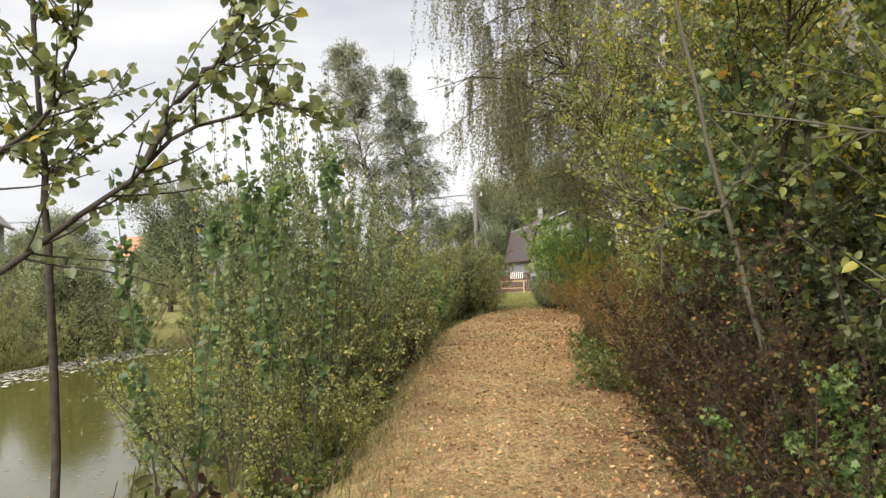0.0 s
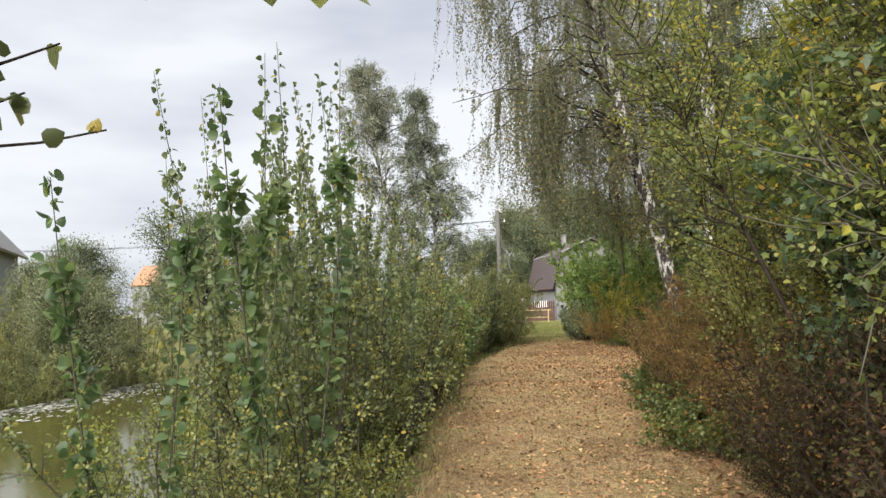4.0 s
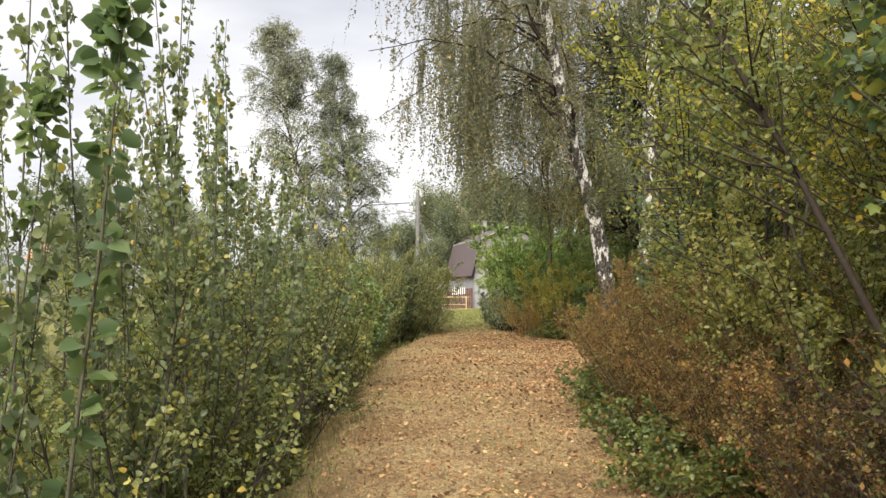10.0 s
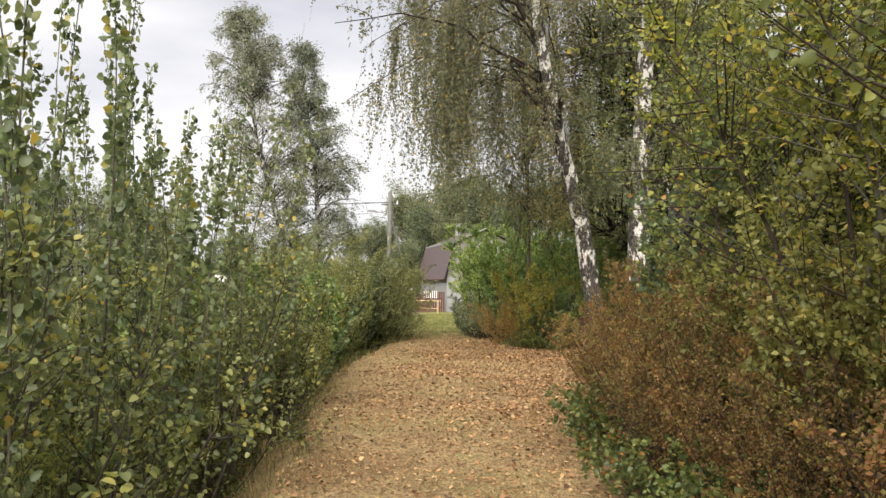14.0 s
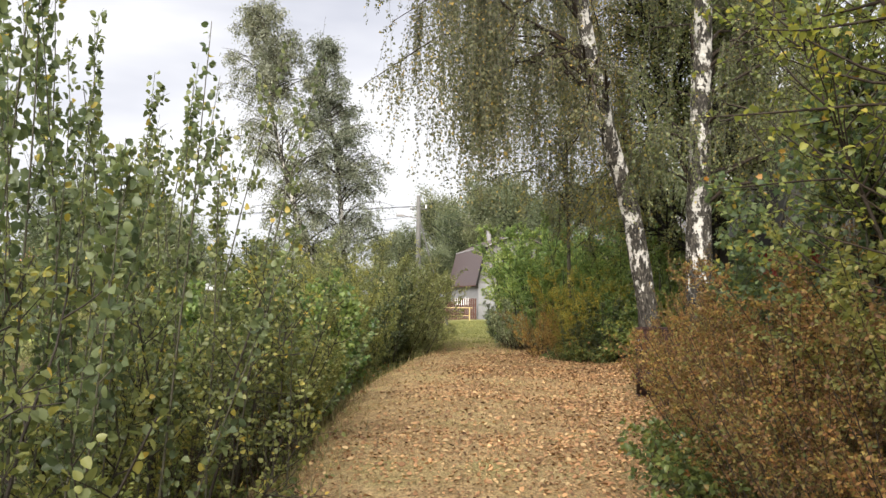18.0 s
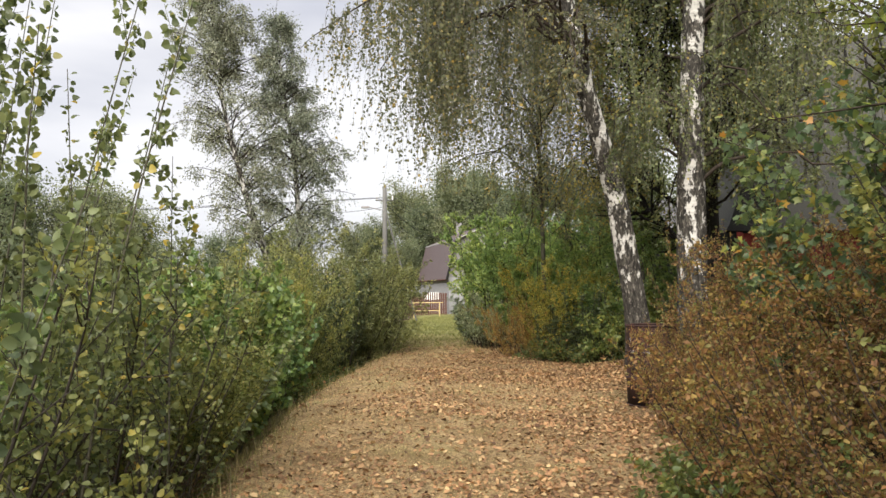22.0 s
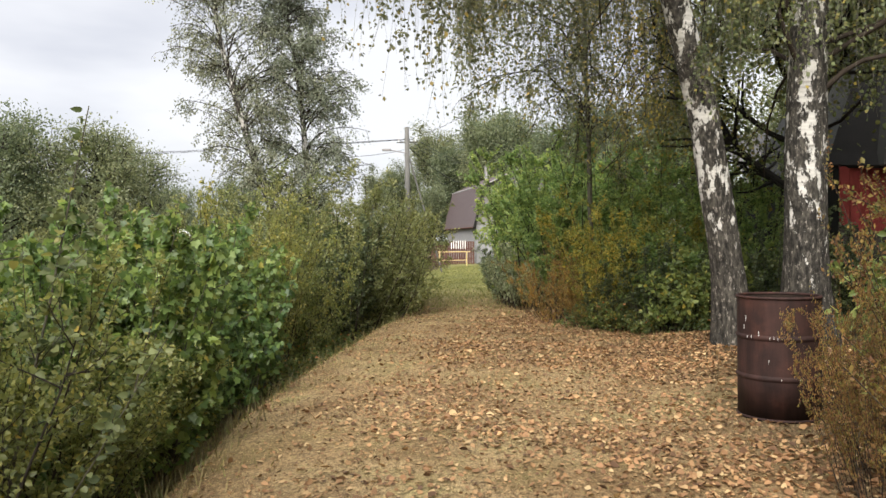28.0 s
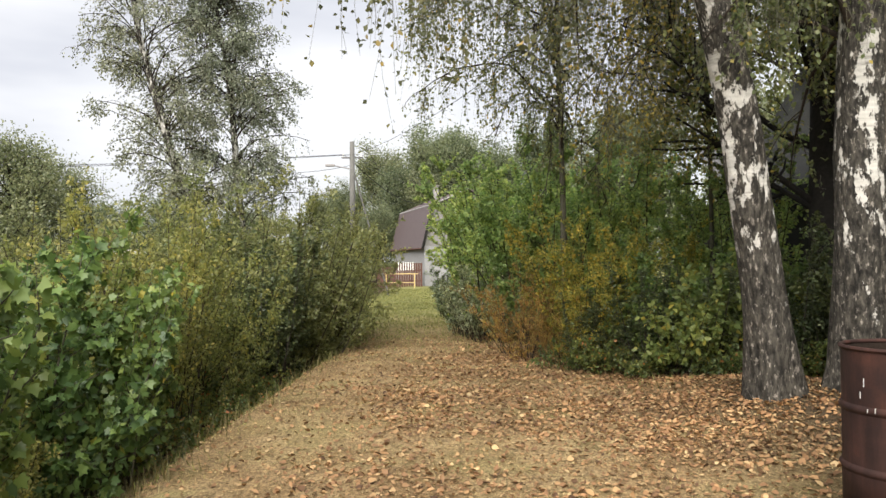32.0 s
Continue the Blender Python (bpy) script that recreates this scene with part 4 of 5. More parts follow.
for x, y, s in ((2.05, 10.3, 0.55), (2.3, 10.0, 0.6)):
    plant(maples, x, y, s)
for x, y, s in ((-1.45, 10.9, 0.5), (-1.2, 11.5, 0.42)):
    plant(browns, x, y, s)
dead = shrub("dead_shrub", "dead shrub with withered brown leaves", "shrub", 395, 1.35, 6, 0.2, 0.4, 0.008, 30, 0.4, 300, 0.062, L_BROWN, M_TWIG, "round", 0.3, 0.1, 0.8, 50, 0.2, 0.6, 0.3)
put(dead, -0.8, 9.75, None, 70, 0.95, first=True)
for x, y, s in ((-1.6, 10.3, 0.7), (-1.3, 12.2, 0.7), (-2.0, 11.4, 0.6)):
    plant(brambles, x, y, s)

sap = shrub("maple_sapling", "leaning grey-green maple sapling by the path", "sapling", 410, 4.6, 1, 0.0, 0.0, 0.026, 34, 1.2, 2200, 0.05, L_YELLOW, M_OLIVEBARK,
            "round", 0.36, 0.1, 0.3, 55, 0.2, 0.9, 0.07, "maple saplings")
put(sap, 2.1, 13.97, None, 0, 1.0, None, (0, -4), first=True)
for x, y, ty, sc in ((2.1, 13.4, -9, 0.85), (2.4, 16.4, -6, 1.05)):
    put(sap, x, y, None, 90, sc, None, (jig(4), ty))

# right-hand thicket


def right_edge(y):
    return float(np.interp(y, EDGE_Y, EDGE_R))


for y in np.arange(9.8, 16.0, 0.5):
    e = right_edge(y)
    plant(browns if y < 13.6 else rusts, e + (0.9 if y < 13 else 0.72) + jig(0.15), y + jig(0.2), rs.uniform(0.8, 1.1))
for y in np.arange(11.6, 20.5, 1.0):
    plant(browns if y < 14 else brambles, right_edge(y) + (0.5 if y < 15 else 0.15) + jig(0.15), y + jig(0.2), rs.uniform(0.5, 0.7))
for y in np.arange(10.4, 14.6, 0.7):
    plant(browns, right_edge(y) + 1.15 + jig(0.15), y + jig(0.2), rs.uniform(1.0, 1.2))
# dark row added behind the scrub, standing in for the thicket's inner shade
for y in np.arange(9.6, 13.0, 0.5):
    plant(darks, right_edge(y) + 1.2 + jig(0.15), y + jig(0.2), rs.uniform(0.8, 1.0))
for y in np.arange(12.2, 16.8, 0.7):
    near = y < 14.2
    plant(rowans if near else yellows, right_edge(y) + (1.0 if near else 1.3) + jig(0.2), y + jig(0.2), rs.uniform(0.8, 1.0) * (1.0 if near else 0.45))
for x, y, s in ((2.95, 20.2, 0.9), (3.35, 20.9, 0.95), (3.4, 19.6, 1.05)):
    plant(rowans, x, y, s)
for y in np.arange(12.5, 18.5, 1.2):
    plant(yellows, right_edge(y) + (0.95 if y < 14.5 else 1.4) + jig(0.3), y + jig(0.3), rs.uniform(0.75, 1.05))
for x, y, s in ((2.35, 12.3, 0.8), (2.5, 13.6, 0.85), (2.65, 14.9, 0.85), (2.8, 16.1, 0.9), (2.75, 17.3, 0.85)):
    plant(overhangs, x, y, s)
for x, y, s in ((3.05, 18.3, 0.92), (3.35, 19.4, 0.9), (3.9, 18.9, 1.0)):
    plant(overhangs, x, y, s, None, 0)
for y in np.arange(9.5, 17.0, 1.3):
    plant(greens, right_edge(y) + (2.1 if y < 15 else 2.7) + jig(0.4), y + jig(0.4), rs.uniform(0.85, 1.1))
for y in np.arange(9.0, 19, 2.0):
    plant(greens, right_edge(y) + 4.2 + jig(0.6), y + jig(0.5), rs.uniform(1.0, 1.3))
# second row of trees, added to block light behind the scrub
for y in np.arange(10.2, 14.0, 0.9):
    plant(greens, right_edge(y) + 2.0 + jig(0.3), y + jig(0.3), rs.uniform(0.6, 0.8))
for x, y, s in ((2.3, 16.5, 0.9), (2.2, 17.2, 1.0), (2.22, 18.1, 1.02), (2.3, 19.0, 1.0), (2.55, 19.9, 0.95), (2.95, 20.8, 0.95), (3.3, 21.6, 0.95), (3.5, 22.4, 0.85), (3.1, 16.2, 1.25), (3.2, 17.6, 1.3), (3.4, 19.0, 1.35), (3.6, 20.4, 1.4), (4.3, 21.6, 1.6), (4.4, 22.9, 1.4), (4.9, 21.0, 1.6), (5.0, 23.8, 1.35)):
    plant(rusts, x, y, s)
for x, y, s, sz in ((2.42, 22.0, 0.36, 0.85), (2.75, 22.3, 0.5, 0.9), (3.15, 22.0, 0.9, 1.3), (3.5, 22.6, 0.9, 1.45)):
    plant(rusts, x, y, s, sz)
for x, y, s in ((1.85, 15.8, 0.6), (1.75, 16.8, 0.6), (1.8, 17.8, 0.65), (1.85, 18.7, 0.7), (2.0, 19.7, 0.6), (2.5, 20.7, 0.5), (2.95, 21.6, 0.45)):
    plant(brambles, x, y, s)
for x, y, s in ((1.95, 19.0, 0.6), (2.2, 19.8, 0.5), (2.6, 20.6, 0.45), (3.6, 23.3, 1.0), (3.95, 23.7, 1.15), (3.5, 22.4, 0.8), (4.5, 24.4, 1.4), (1.9, 16.4, 0.5)):
    plant(hazels, x, y, s)
sallow = shrub("sallow_shrub", "olive-green sallow shrub in the thicket by the path", "shrub", 430, 2.3, 14, 0.35, 0.34, 0.01, 150, 0.5, 8000,
               0.042, L_YWILLOW, M_TWIG, "lance", 0.2, 0.3, 0.15, 45, 0.4, 0.65, 0.2, "sallow shrubs")
for k, (x, y, s) in enumerate(((2.5, 14.4, 0.85), (2.55, 15.3, 0.9), (2.7, 16.2, 0.95), (2.85, 17.1, 0.9), (3.0, 18.0, 0.95))):
    put(sallow, x, y, None, 77 * k, s, None, (2, -3), first=k == 0)

# bushes past the birches
for x, y, s in ((1.8, 30.9, 0.62), (1.75, 30.2, 0.48), (2.1, 29.7, 0.42)):
    plant(oranges, x, y, s)
for x, y, s in ((2.55, 30.4, 0.92), (2.85, 29.9, 0.9), (2.5, 29.4, 0.6)):
    plant(olives, x, y, s)
for x, y, s in ((3.2, 29.5, 0.85), (3.9, 29.8, 0.95), (2.95, 29.2, 0.6)):
    plant(maples, x, y, s)
for x, y, s in ((3.1, 28.6, 0.85), (3.2, 28.7, 1.1), (4.4, 29.2, 1.3), (5.0, 29.3, 1.2)):
    plant(hazels, x, y, s)
# low dark shrubs added as the shaded hollow beneath the bushes
for x, y, s in ((2.6, 29.1, 0.5), (2.95, 28.8, 0.55), (3.5, 28.7, 0.55), (2.25, 29.3, 0.4)):
    plant(darks, x, y, s * 1.4, s)
for x, y, s in ((4.7, 27.9, 0.8), (5.3, 28.3, 0.75), (4.35, 28.3, 0.7)):
    plant(darks, x, y, s)
for x, y, s in ((2.45, 29.0, 0.55), (2.8, 28.7, 0.5), (2.1, 29.4, 0.45), (3.3, 28.5, 0.5), (3.7, 28.4, 0.5), (4.3, 28.4, 0.7), (4.9, 28.7, 0.7)):
    plant(brambles, x, y, s)
for x, y, s in ((1.3, 33.2, 1.0), (1.5, 32.5, 0.95), (1.15, 34.2, 1.0)):
    plant(silvers, x, y, s)
for x, y, s in ((1.6, 33.9, 1.0), (2.2, 32.5, 1.05), (3.05, 34.2, 1.15), (1.95, 35.6, 0.95), (2.2, 37.2, 0.95), (2.2, 41.5, 0.75), (2.6, 38.0, 1.2), (3.8, 31.8, 0.95), (3.4, 36.3, 1.2), (4.7, 30.8, 0.9), (2.7, 44, 1.0), (2.8, 47, 0.9)):
    plant(lilacs, x, y, s)
for x, y, s in ((1.02, 38.4, 0.58), (0.98, 39.6, 0.58), (1.1, 37.0, 0.54), (1.2, 35.6, 0.5)):
    plant(darks, x, y, s * 1.3, s)

# ---- drum ----


def lathe(profile, seg=48):
    prof = np.array(profile, float)
    a = np.linspace(0, 2 * np.pi, seg, endpoint=False)
    v = np.stack([prof[:, None, 0] * np.cos(a), prof[:, None, 0] * np.sin(a), np.repeat(prof[:, 1:2], seg, 1)], -1)
    i = np.arange(v.shape[0] * seg).reshape(-1, seg)
    n = np.roll(i, -1, 1)
    return v.reshape(-1, 3), np.stack([i[:-1], n[:-1], n[1:], i[1:]], -1).reshape(-1, 4)


def ring_profile(r, z, t, k=8):
    return [(r + t * math.cos(q), z + t * math.sin(q)) for q in np.linspace(0, 2 * math.pi, k + 1)]


def drum(x, y, turn, label):
    root = thing("oil_drum", label, "drum", "", pose(x, y, ground_z(x, y) - 0.005, 0, 0, turn))
    v, f = lathe([(0.27, 0.02), (0.284, 0.012), (0.284, 0.30), (0.284, 0.58), (0.284, 0.87)])
    attach("shell", mesh_from("shell", v, [f], M_RUST, True), root)
    v, f = lathe([(0.278, 0.87), (0.278, 0.3), (0.276, 0.035), (0.0, 0.03)])
    attach("lining", mesh_from("lining", v, [f], M_RUSTIN, True), root, "dark inside of the drum")
    for z in (0.305, 0.59):
        v, f = lathe([(0.283, z - 0.022), (0.291, z - 0.012), (0.297, z), (0.291, z + 0.012), (0.283, z + 0.022)])
        attach("rolling_hoop", mesh_from("rolling_hoop", v, [f], M_RUST, True), root)
    for z, nm in ((0.873, "rim"), (0.016, "bottom_rim")):
        v, f = lathe(ring_profile(0.284, z, 0.011))
        attach(nm, mesh_from(nm, v, [f], M_RUST, True), root)
    return root


d1 = drum(2.69, 23.9, 20, "rusty dark-red open oil drum with white paint drips")
rngd = np.random.default_rng(3)
for a_, z_, l_ in ((200, 0.72, 0.05), (212, 0.6, 0.03), (222, 0.62, 0.05), (238, 0.595, 0.02), (243, 0.593, 0.018), (248, 0.592, 0.02), (258, 0.7, 0.06), (236, 0.43, 0.035), (252, 0.305, 0.02), (276, 0.3, 0.045), (196, 0.66, 0.04), (205, 0.595, 0.02)):
    r_ = 0.2865 if abs(z_ - 0.59) > 0.03 and abs(z_ - 0.305) > 0.03 else 0.297
    q_ = radians(a_ - 20)
    bm = box_bm(0.002, 0.003, l_ * 0.8, 0.0006, pose(r_ * math.cos(q_), r_ * math.sin(q_), z_, 0, 0, math.degrees(q_)))
    part("paint_drip", bm, M_DRIP, d1, "white paint drip")

# ---- red shed, board fence and outbuilding ----
shed = thing("shed", "red board shed with a steep dark sheet roof", "shed", "", pose(5.9, 29.9, ground_z(6, 30)))
# wall body in near-black, red boards on the front only
bm = box_bm(6.0, 5.0, 2.35, 0, pose(3.0, 2.5, 1.175))
part("wall", bm, M_BLACK, shed)
for i in range(40):
    bm = box_bm(0.145, 0.025, 2.3, 0.004, pose(0.075 + 0.15 * i, -0.013 - 0.006 * (i % 2), 1.16))
    part("board", bm, M_RED, shed)


def slab(quad, thick, mat, parent, name, label=""):
    bm = bmesh.new()
    q = [Vector(p) for p in quad]
    n = (q[1] - q[0]).cross(q[-1] - q[0]).normalized() * thick
    a = [bm.verts.new(p) for p in q]
    b = [bm.verts.new(p - n) for p in q]
    bm.faces.new(a)
    bm.faces.new(b[::-1])
    k = len(q)
    for i in range(k):
        bm.faces.new((a[i], b[i], b[(i + 1) % k], a[(i + 1) % k]))
    bmesh.ops.recalc_face_normals(bm, faces=bm.faces)
    return part(name, bm, mat, parent, label)


roofp = slab([(0.45, -0.4, 2.3), (6.6, -0.4, 2.28), (5.3, 1.6, 6.6), (2.25, 1.6, 6.6)], 0.05, M_DARKROOF, shed, "roof", "dark grey sheet roof")
slab([(-0.15, 0.1, 2.35), (0.5, -0.3, 2.3), (2.3, 1.7, 6.6), (2.25, 2.6, 6.6), (0.9, 1.2, 3.6)], 0.06, M_BLACK, shed, "barge_board", "black barge board")
slab([(0.35, 5.3, 2.3), (0.45, -0.36, 2.3), (2.3, 1.62, 6.58), (2.3, 3.4, 6.58)], 0.05, M_DARKROOF, shed, "roof")
for i in range(9):
    x0_, x1_ = 0.5 + 0.74 * i, 2.3 + 0.36 * i
    p0, p1 = Vector((x0_, -0.42, 2.32)), Vector((x1_, 1.57, 6.6))
    P_ = np.array([[p0, p0.lerp(p1, 0.5), p1]])
    v, f = tubes(P_, np.full((1, 3), 0.022), 6)
    attach("seam", mesh_from("seam", v, [f], M_BLACK, True), roofp)
# fence boards carry canopy shade in their base colour
fence = thing("board_fence", "weathered vertical board fence, dark with painted shade", "fence", "", pose(5.45, 29.0, ground_z(6, 29)))
for i in range(34):
    bm = box_bm(0.14, 0.022, 1.42 + 0.05 * rngd.normal(), 0.004, pose(0.08 + 0.155 * i, 0.03 * rngd.normal() * 0.2, 0.68, 0, jig(0.6), 0))
    part("board", bm, M_FENCEGREY, fence)
for z in (0.35, 1.15):
    part("rail", box_bm(5.4, 0.04, 0.08, 0.005, pose(2.7, 0.04, z)), M_FENCEGREY, fence)
out = thing("outbuilding", "low outbuilding with a grey corrugated roof", "shed", "", pose(7.0, 34.5, ground_z(6, 34)))
part("wall", box_bm(3.2, 3.0, 2.3, 0, pose(1.0, 1.5, 1.15)), M_FENCEGREY, out)
cx, cy = np.meshgrid(np.linspace(-0.9, 2.9, 120), np.linspace(0, 1, 6))
cv = np.stack([cx, -0.3 + 2.1 * cy, 2.35 + 1.35 * cy + 0.03 * np.sin(cx * 2 * np.pi / 0.15)], -1).reshape(-1, 3)
ci = np.arange(len(cv)).reshape(cx.shape)
attach("roof", mesh_from("roof", cv, [np.stack([ci[:-1, :-1], ci[:-1, 1:], ci[1:, 1:], ci[1:, :-1]], -1).reshape(-1, 4)], M_SLATE, True), out, "grey corrugated sheet roof")
sol = out.children[-1].modifiers.new("thickness", "SOLIDIFY")
sol.thickness = 0.02

# dark old trunk behind the birches


def tree(name, label, seed, x, y, H, r, crown_r, crown_low, limbs, clumps, leaf_n, size, leaf, bark=M_DARKBARK, shape="round", group="", lean=(0, 0)):
    """A broad tree: tapered trunk, limbs, twigs and leaves in uneven clumps."""
    rng = np.random.default_rng(seed)
    root = thing(name, label, "tree", group, pose(x, y, ground_z(x, y)))
    S = grow(rng, np.array([[0, 0, -0.1]]), np.array([[lean[0], lean[1], 1.0]]), np.array([H * 0.9]), 0.1, 0.1, 9)
    B = sprout(rng, S, limbs, crown_low / H, 0.98, 55, crown_r * 1.25, 0.35, 0.2, 6)
    T = sprout(rng, B, clumps, 0.3, 1.0, 45, crown_r * 0.5, 0.15, 0.3, 4)
    v, fs = join([tubes(S, r * np.linspace(1, 0.25, 9)[None], 10), tubes(B, np.tile(min(0.045, r * 0.3) * np.linspace(1, 0.3, 6), (limbs, 1)), 5), tubes(T, np.tile(r * 0.12 * np.linspace(1, 0.4, 4), (clumps, 1)), 3)])
    attach("trunk", mesh_from("trunk", v, fs, bark, True), root)
    pk = rng.integers(0, clumps, leaf_n)
    at, tan = along(T, pk, rng.uniform(0.1, 1, leaf_n))
    at = at + rng.normal(size=(leaf_n, 3)) * crown_r * 0.1
    v, f = leaves(rng, at, tan + rand_unit(rng, leaf_n), size, shape, 0.3, 0.7)
    tagged(attach("crown", leaf_mesh("crown", v, f, leaf), root), kind="stuff")
    return root


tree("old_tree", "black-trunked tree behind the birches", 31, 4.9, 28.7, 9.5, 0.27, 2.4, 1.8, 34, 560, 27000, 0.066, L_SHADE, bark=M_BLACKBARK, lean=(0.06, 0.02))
tree("old_tree", "leafy tree behind the shed", 32, 7.2, 33.5, 9.0, 0.17, 3.0, 2.5, 26, 420, 17000, 0.095, L_TREE)
tree("old_tree", "leafy tree behind the thicket", 33, 8.8, 23.5, 9.5, 0.17, 2.8, 2.2, 26, 420, 19000, 0.08, L_THICKET)
tree("old_tree", "leafy tree behind the thicket", 34, 7.0, 19.0, 9.5, 0.18, 3.0, 2.0, 28, 420, 17000, 0.09, L_TREE)
tree("old_tree", "leafy tree behind the thicket", 35, 6.5, 13.0, 9.0, 0.18, 3.0, 2.0, 28, 420, 17000, 0.09, L_TREE)

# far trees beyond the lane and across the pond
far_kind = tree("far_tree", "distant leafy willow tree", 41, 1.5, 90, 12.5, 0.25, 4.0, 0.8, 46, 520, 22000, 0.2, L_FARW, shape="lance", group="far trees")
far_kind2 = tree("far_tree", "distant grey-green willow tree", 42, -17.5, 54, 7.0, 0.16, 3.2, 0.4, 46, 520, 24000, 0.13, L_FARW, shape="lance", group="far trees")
for x, y, s, k in ((-4, 96, 1.0, 0), (-1.5, 89, 0.8, 0), (0.8, 87, 0.7, 0), (3.8, 86, 0.95, 0), (-7, 92, 0.7, 0), (2.5, 94, 1.1, 0), (-3.2, 84, 0.5, 0), (6.5, 80, 0.8, 0), (1.2, 85, 0.5, 1), (-0.5, 90, 1.1, 1), (6, 88, 0.9, 0), (11, 84, 1.0, 0), (16, 78, 1.0, 0), (-10, 100, 0.7, 0), (-19, 60, 1.0, 1), (-22, 53, 1.1, 1), (-13, 62, 0.75, 1), (-13.0, 28.4, 0.52, 1), (-14.2, 30.0, 0.48, 1), (-19.5, 27.0, 0.55, 1),
                   (-9.5, 66, 0.7, 1), (-14, 80, 0.8, 1), (-24, 80, 0.9, 1), (-34, 60, 1.0, 1), (-22.8, 40.5, 0.58, 1), (-36.5, 80, 0.85, 1), (-32, 74, 1.0, 1), (-52, 112, 0.6, 1), (-74, 118, 0.7, 1), (-40, 50, 0.9, 1), (10, 60, 1.0, 1), (14, 50, 1.1, 1), (8, 46, 0.9, 1), (12, 38, 1.0, 1), (13, 28, 1.1, 1), (12, 18, 1.1, 1), (11, 8, 1.1, 1), (6, 4, 0.8, 1), (-1.5, 0.5, 0.55, 1), (3.5, 1.5, 0.55, 1)):
    put((far_kind, far_kind2)[k], x, y, None, float(rs.uniform(0, 360)), s)
for x, y, s in ((-13.4, 16, 1.1), (-13.2, 18, 1.0), (-13.6, 20, 1.2), (-13.3, 22.2, 1.1), (-13.4, 24.4, 1.3), (-13.2, 26.4, 1.2), (-12.8, 28.4, 1.1), (-11.9, 30.4, 1.1), (-10.2, 32.2, 1.0), (-8.3, 33.4, 1.0), (-6.4, 34.0, 1.0), (-14.8, 22, 1.0), (-15.6, 24.5, 1.2), (-14.6, 27, 1.0), (-15.4, 29.5, 1.3), (-16.5, 27.5, 1.5), (-13.2, 32, 1.1), (-10.5, 34, 1.0), (-8.5, 35.5, 1.0), (-6.8, 36.0, 0.9), (-17, 20.5, 1.2), (-16.2, 18, 1.1), (-18.5, 24, 1.4), (-12, 36.5, 1.3), (-15, 36, 1.5), (-9.5, 39, 1.3), (-18.5, 33, 1.6), (-7, 41, 1.2), (-22, 28, 1.6), (-16, 15, 1.2)):
    plant(dense, x, y, s * (0.82 if x < -11 else 0.9))

# ---- lane end: rail, picket fence, house, poles and wires ----
RY = 67.0
rail = thing("yellow_railing", "yellow-painted tube railing across the path", "railing", "", pose(-1.85, RY, ground_z(-1, RY)))


def bar(p0, p1, r, mat, parent, name, sides=10):
    P_ = np.array([[p0, [(a + b) / 2 for a, b in zip(p0, p1)], p1]], float)
    v, f = tubes(P_, np.full((1, 3), r), sides)
    return attach(name, mesh_from(name, v, [f], mat, True), parent)


for x in (0.0, 1.72):
    bar((x, 0, -0.05), (x, 0, 0.98), 0.034, M_YELLOW, rail, "post")
bar((-0.1, 0, 0.95), (1.95, 0, 0.95), 0.026, M_YELLOW, rail, "top_rail")
bar((0, 0, 0.42), (1.72, 0, 0.42), 0.022, M_YELLOW, rail, "mid_rail")
pk_f = thing("picket_fence", "brown board fence with pale picket tops", "fence", "", pose(-2.6, 71.6, ground_z(-1, 71)))
for i in range(19):
    tall = 1.35 if i < 8 else 1.6
    bm = box_bm(0.13, 0.025, tall, 0.005, pose(0.16 * i, 0, tall / 2))
    part("picket", bm, M_BROWNWOOD, pk_f)
    if 8 <= i <= 14:
        part("picket_top", box_bm(0.06, 0.03, 0.55, 0.005, pose(0.16 * i + 0.08, -0.03, 1.38)), M_FRAME, pk_f, "white picket top")
for z in (0.4, 1.1):
    part("rail", box_bm(3.0, 0.05, 0.09, 0.005, pose(1.45, 0.04, z)), M_BROWNWOOD, pk_f)

house = thing("house", "whitewashed house with a steep brown gambrel roof", "house", "", pose(0.45, 72.3, ground_z(0.4, 72), 0, 0, 13.8))
part("wall", box_bm(6.2, 10.0, 2.75, 0, pose(3.2, 5.2, 1.375)), M_WHITEWALL, house)
slab([(0.72, 0.22, 5.45), (3.2, 0.22, 6.5), (5.68, 0.22, 5.45), (6.3, 0.22, 2.7), (0.1, 0.22, 2.7)], -0.2, M_GABLE, house, "gable", "grey weathered gable boards")
for i in range(20):
    part("gable_board", box_bm(0.27, 0.03, min(2.7, 2.4 + 0.3 * min(i, 19 - i)), 0.006, pose(0.63 + 0.271 * i, 0.19, 2.75 + 0.5 * min(2.7, 2.4 + 0.3 * min(i, 19 - i)))), M_GABLE, house)
slab([(-0.1, -0.1, 2.6), (-0.1, 10.4, 2.6), (0.66, 10.4, 5.5), (0.66, -0.1, 5.5)], 0.08, M_ROOFBROWN, house, "roof", "brown sheet roof")
slab([(0.62, -0.1, 5.5), (0.62, 10.4, 5.5), (3.2, 10.4, 6.62), (3.2, -0.1, 6.62)], 0.08, M_ROOFBROWN, house, "roof", "brown sheet roof")
slab([(6.5, 10.4, 2.6), (6.5, -0.1, 2.6), (5.74, -0.1, 5.5), (5.74, 10.4, 5.5)], 0.08, M_ROOFBROWN, house, "roof", "brown sheet roof")
slab([(5.78, 10.4, 5.5), (5.78, -0.1, 5.5), (3.2, -0.1, 6.62), (3.2, 10.4, 6.62)], 0.08, M_ROOFBROWN, house, "roof", "brown sheet roof")
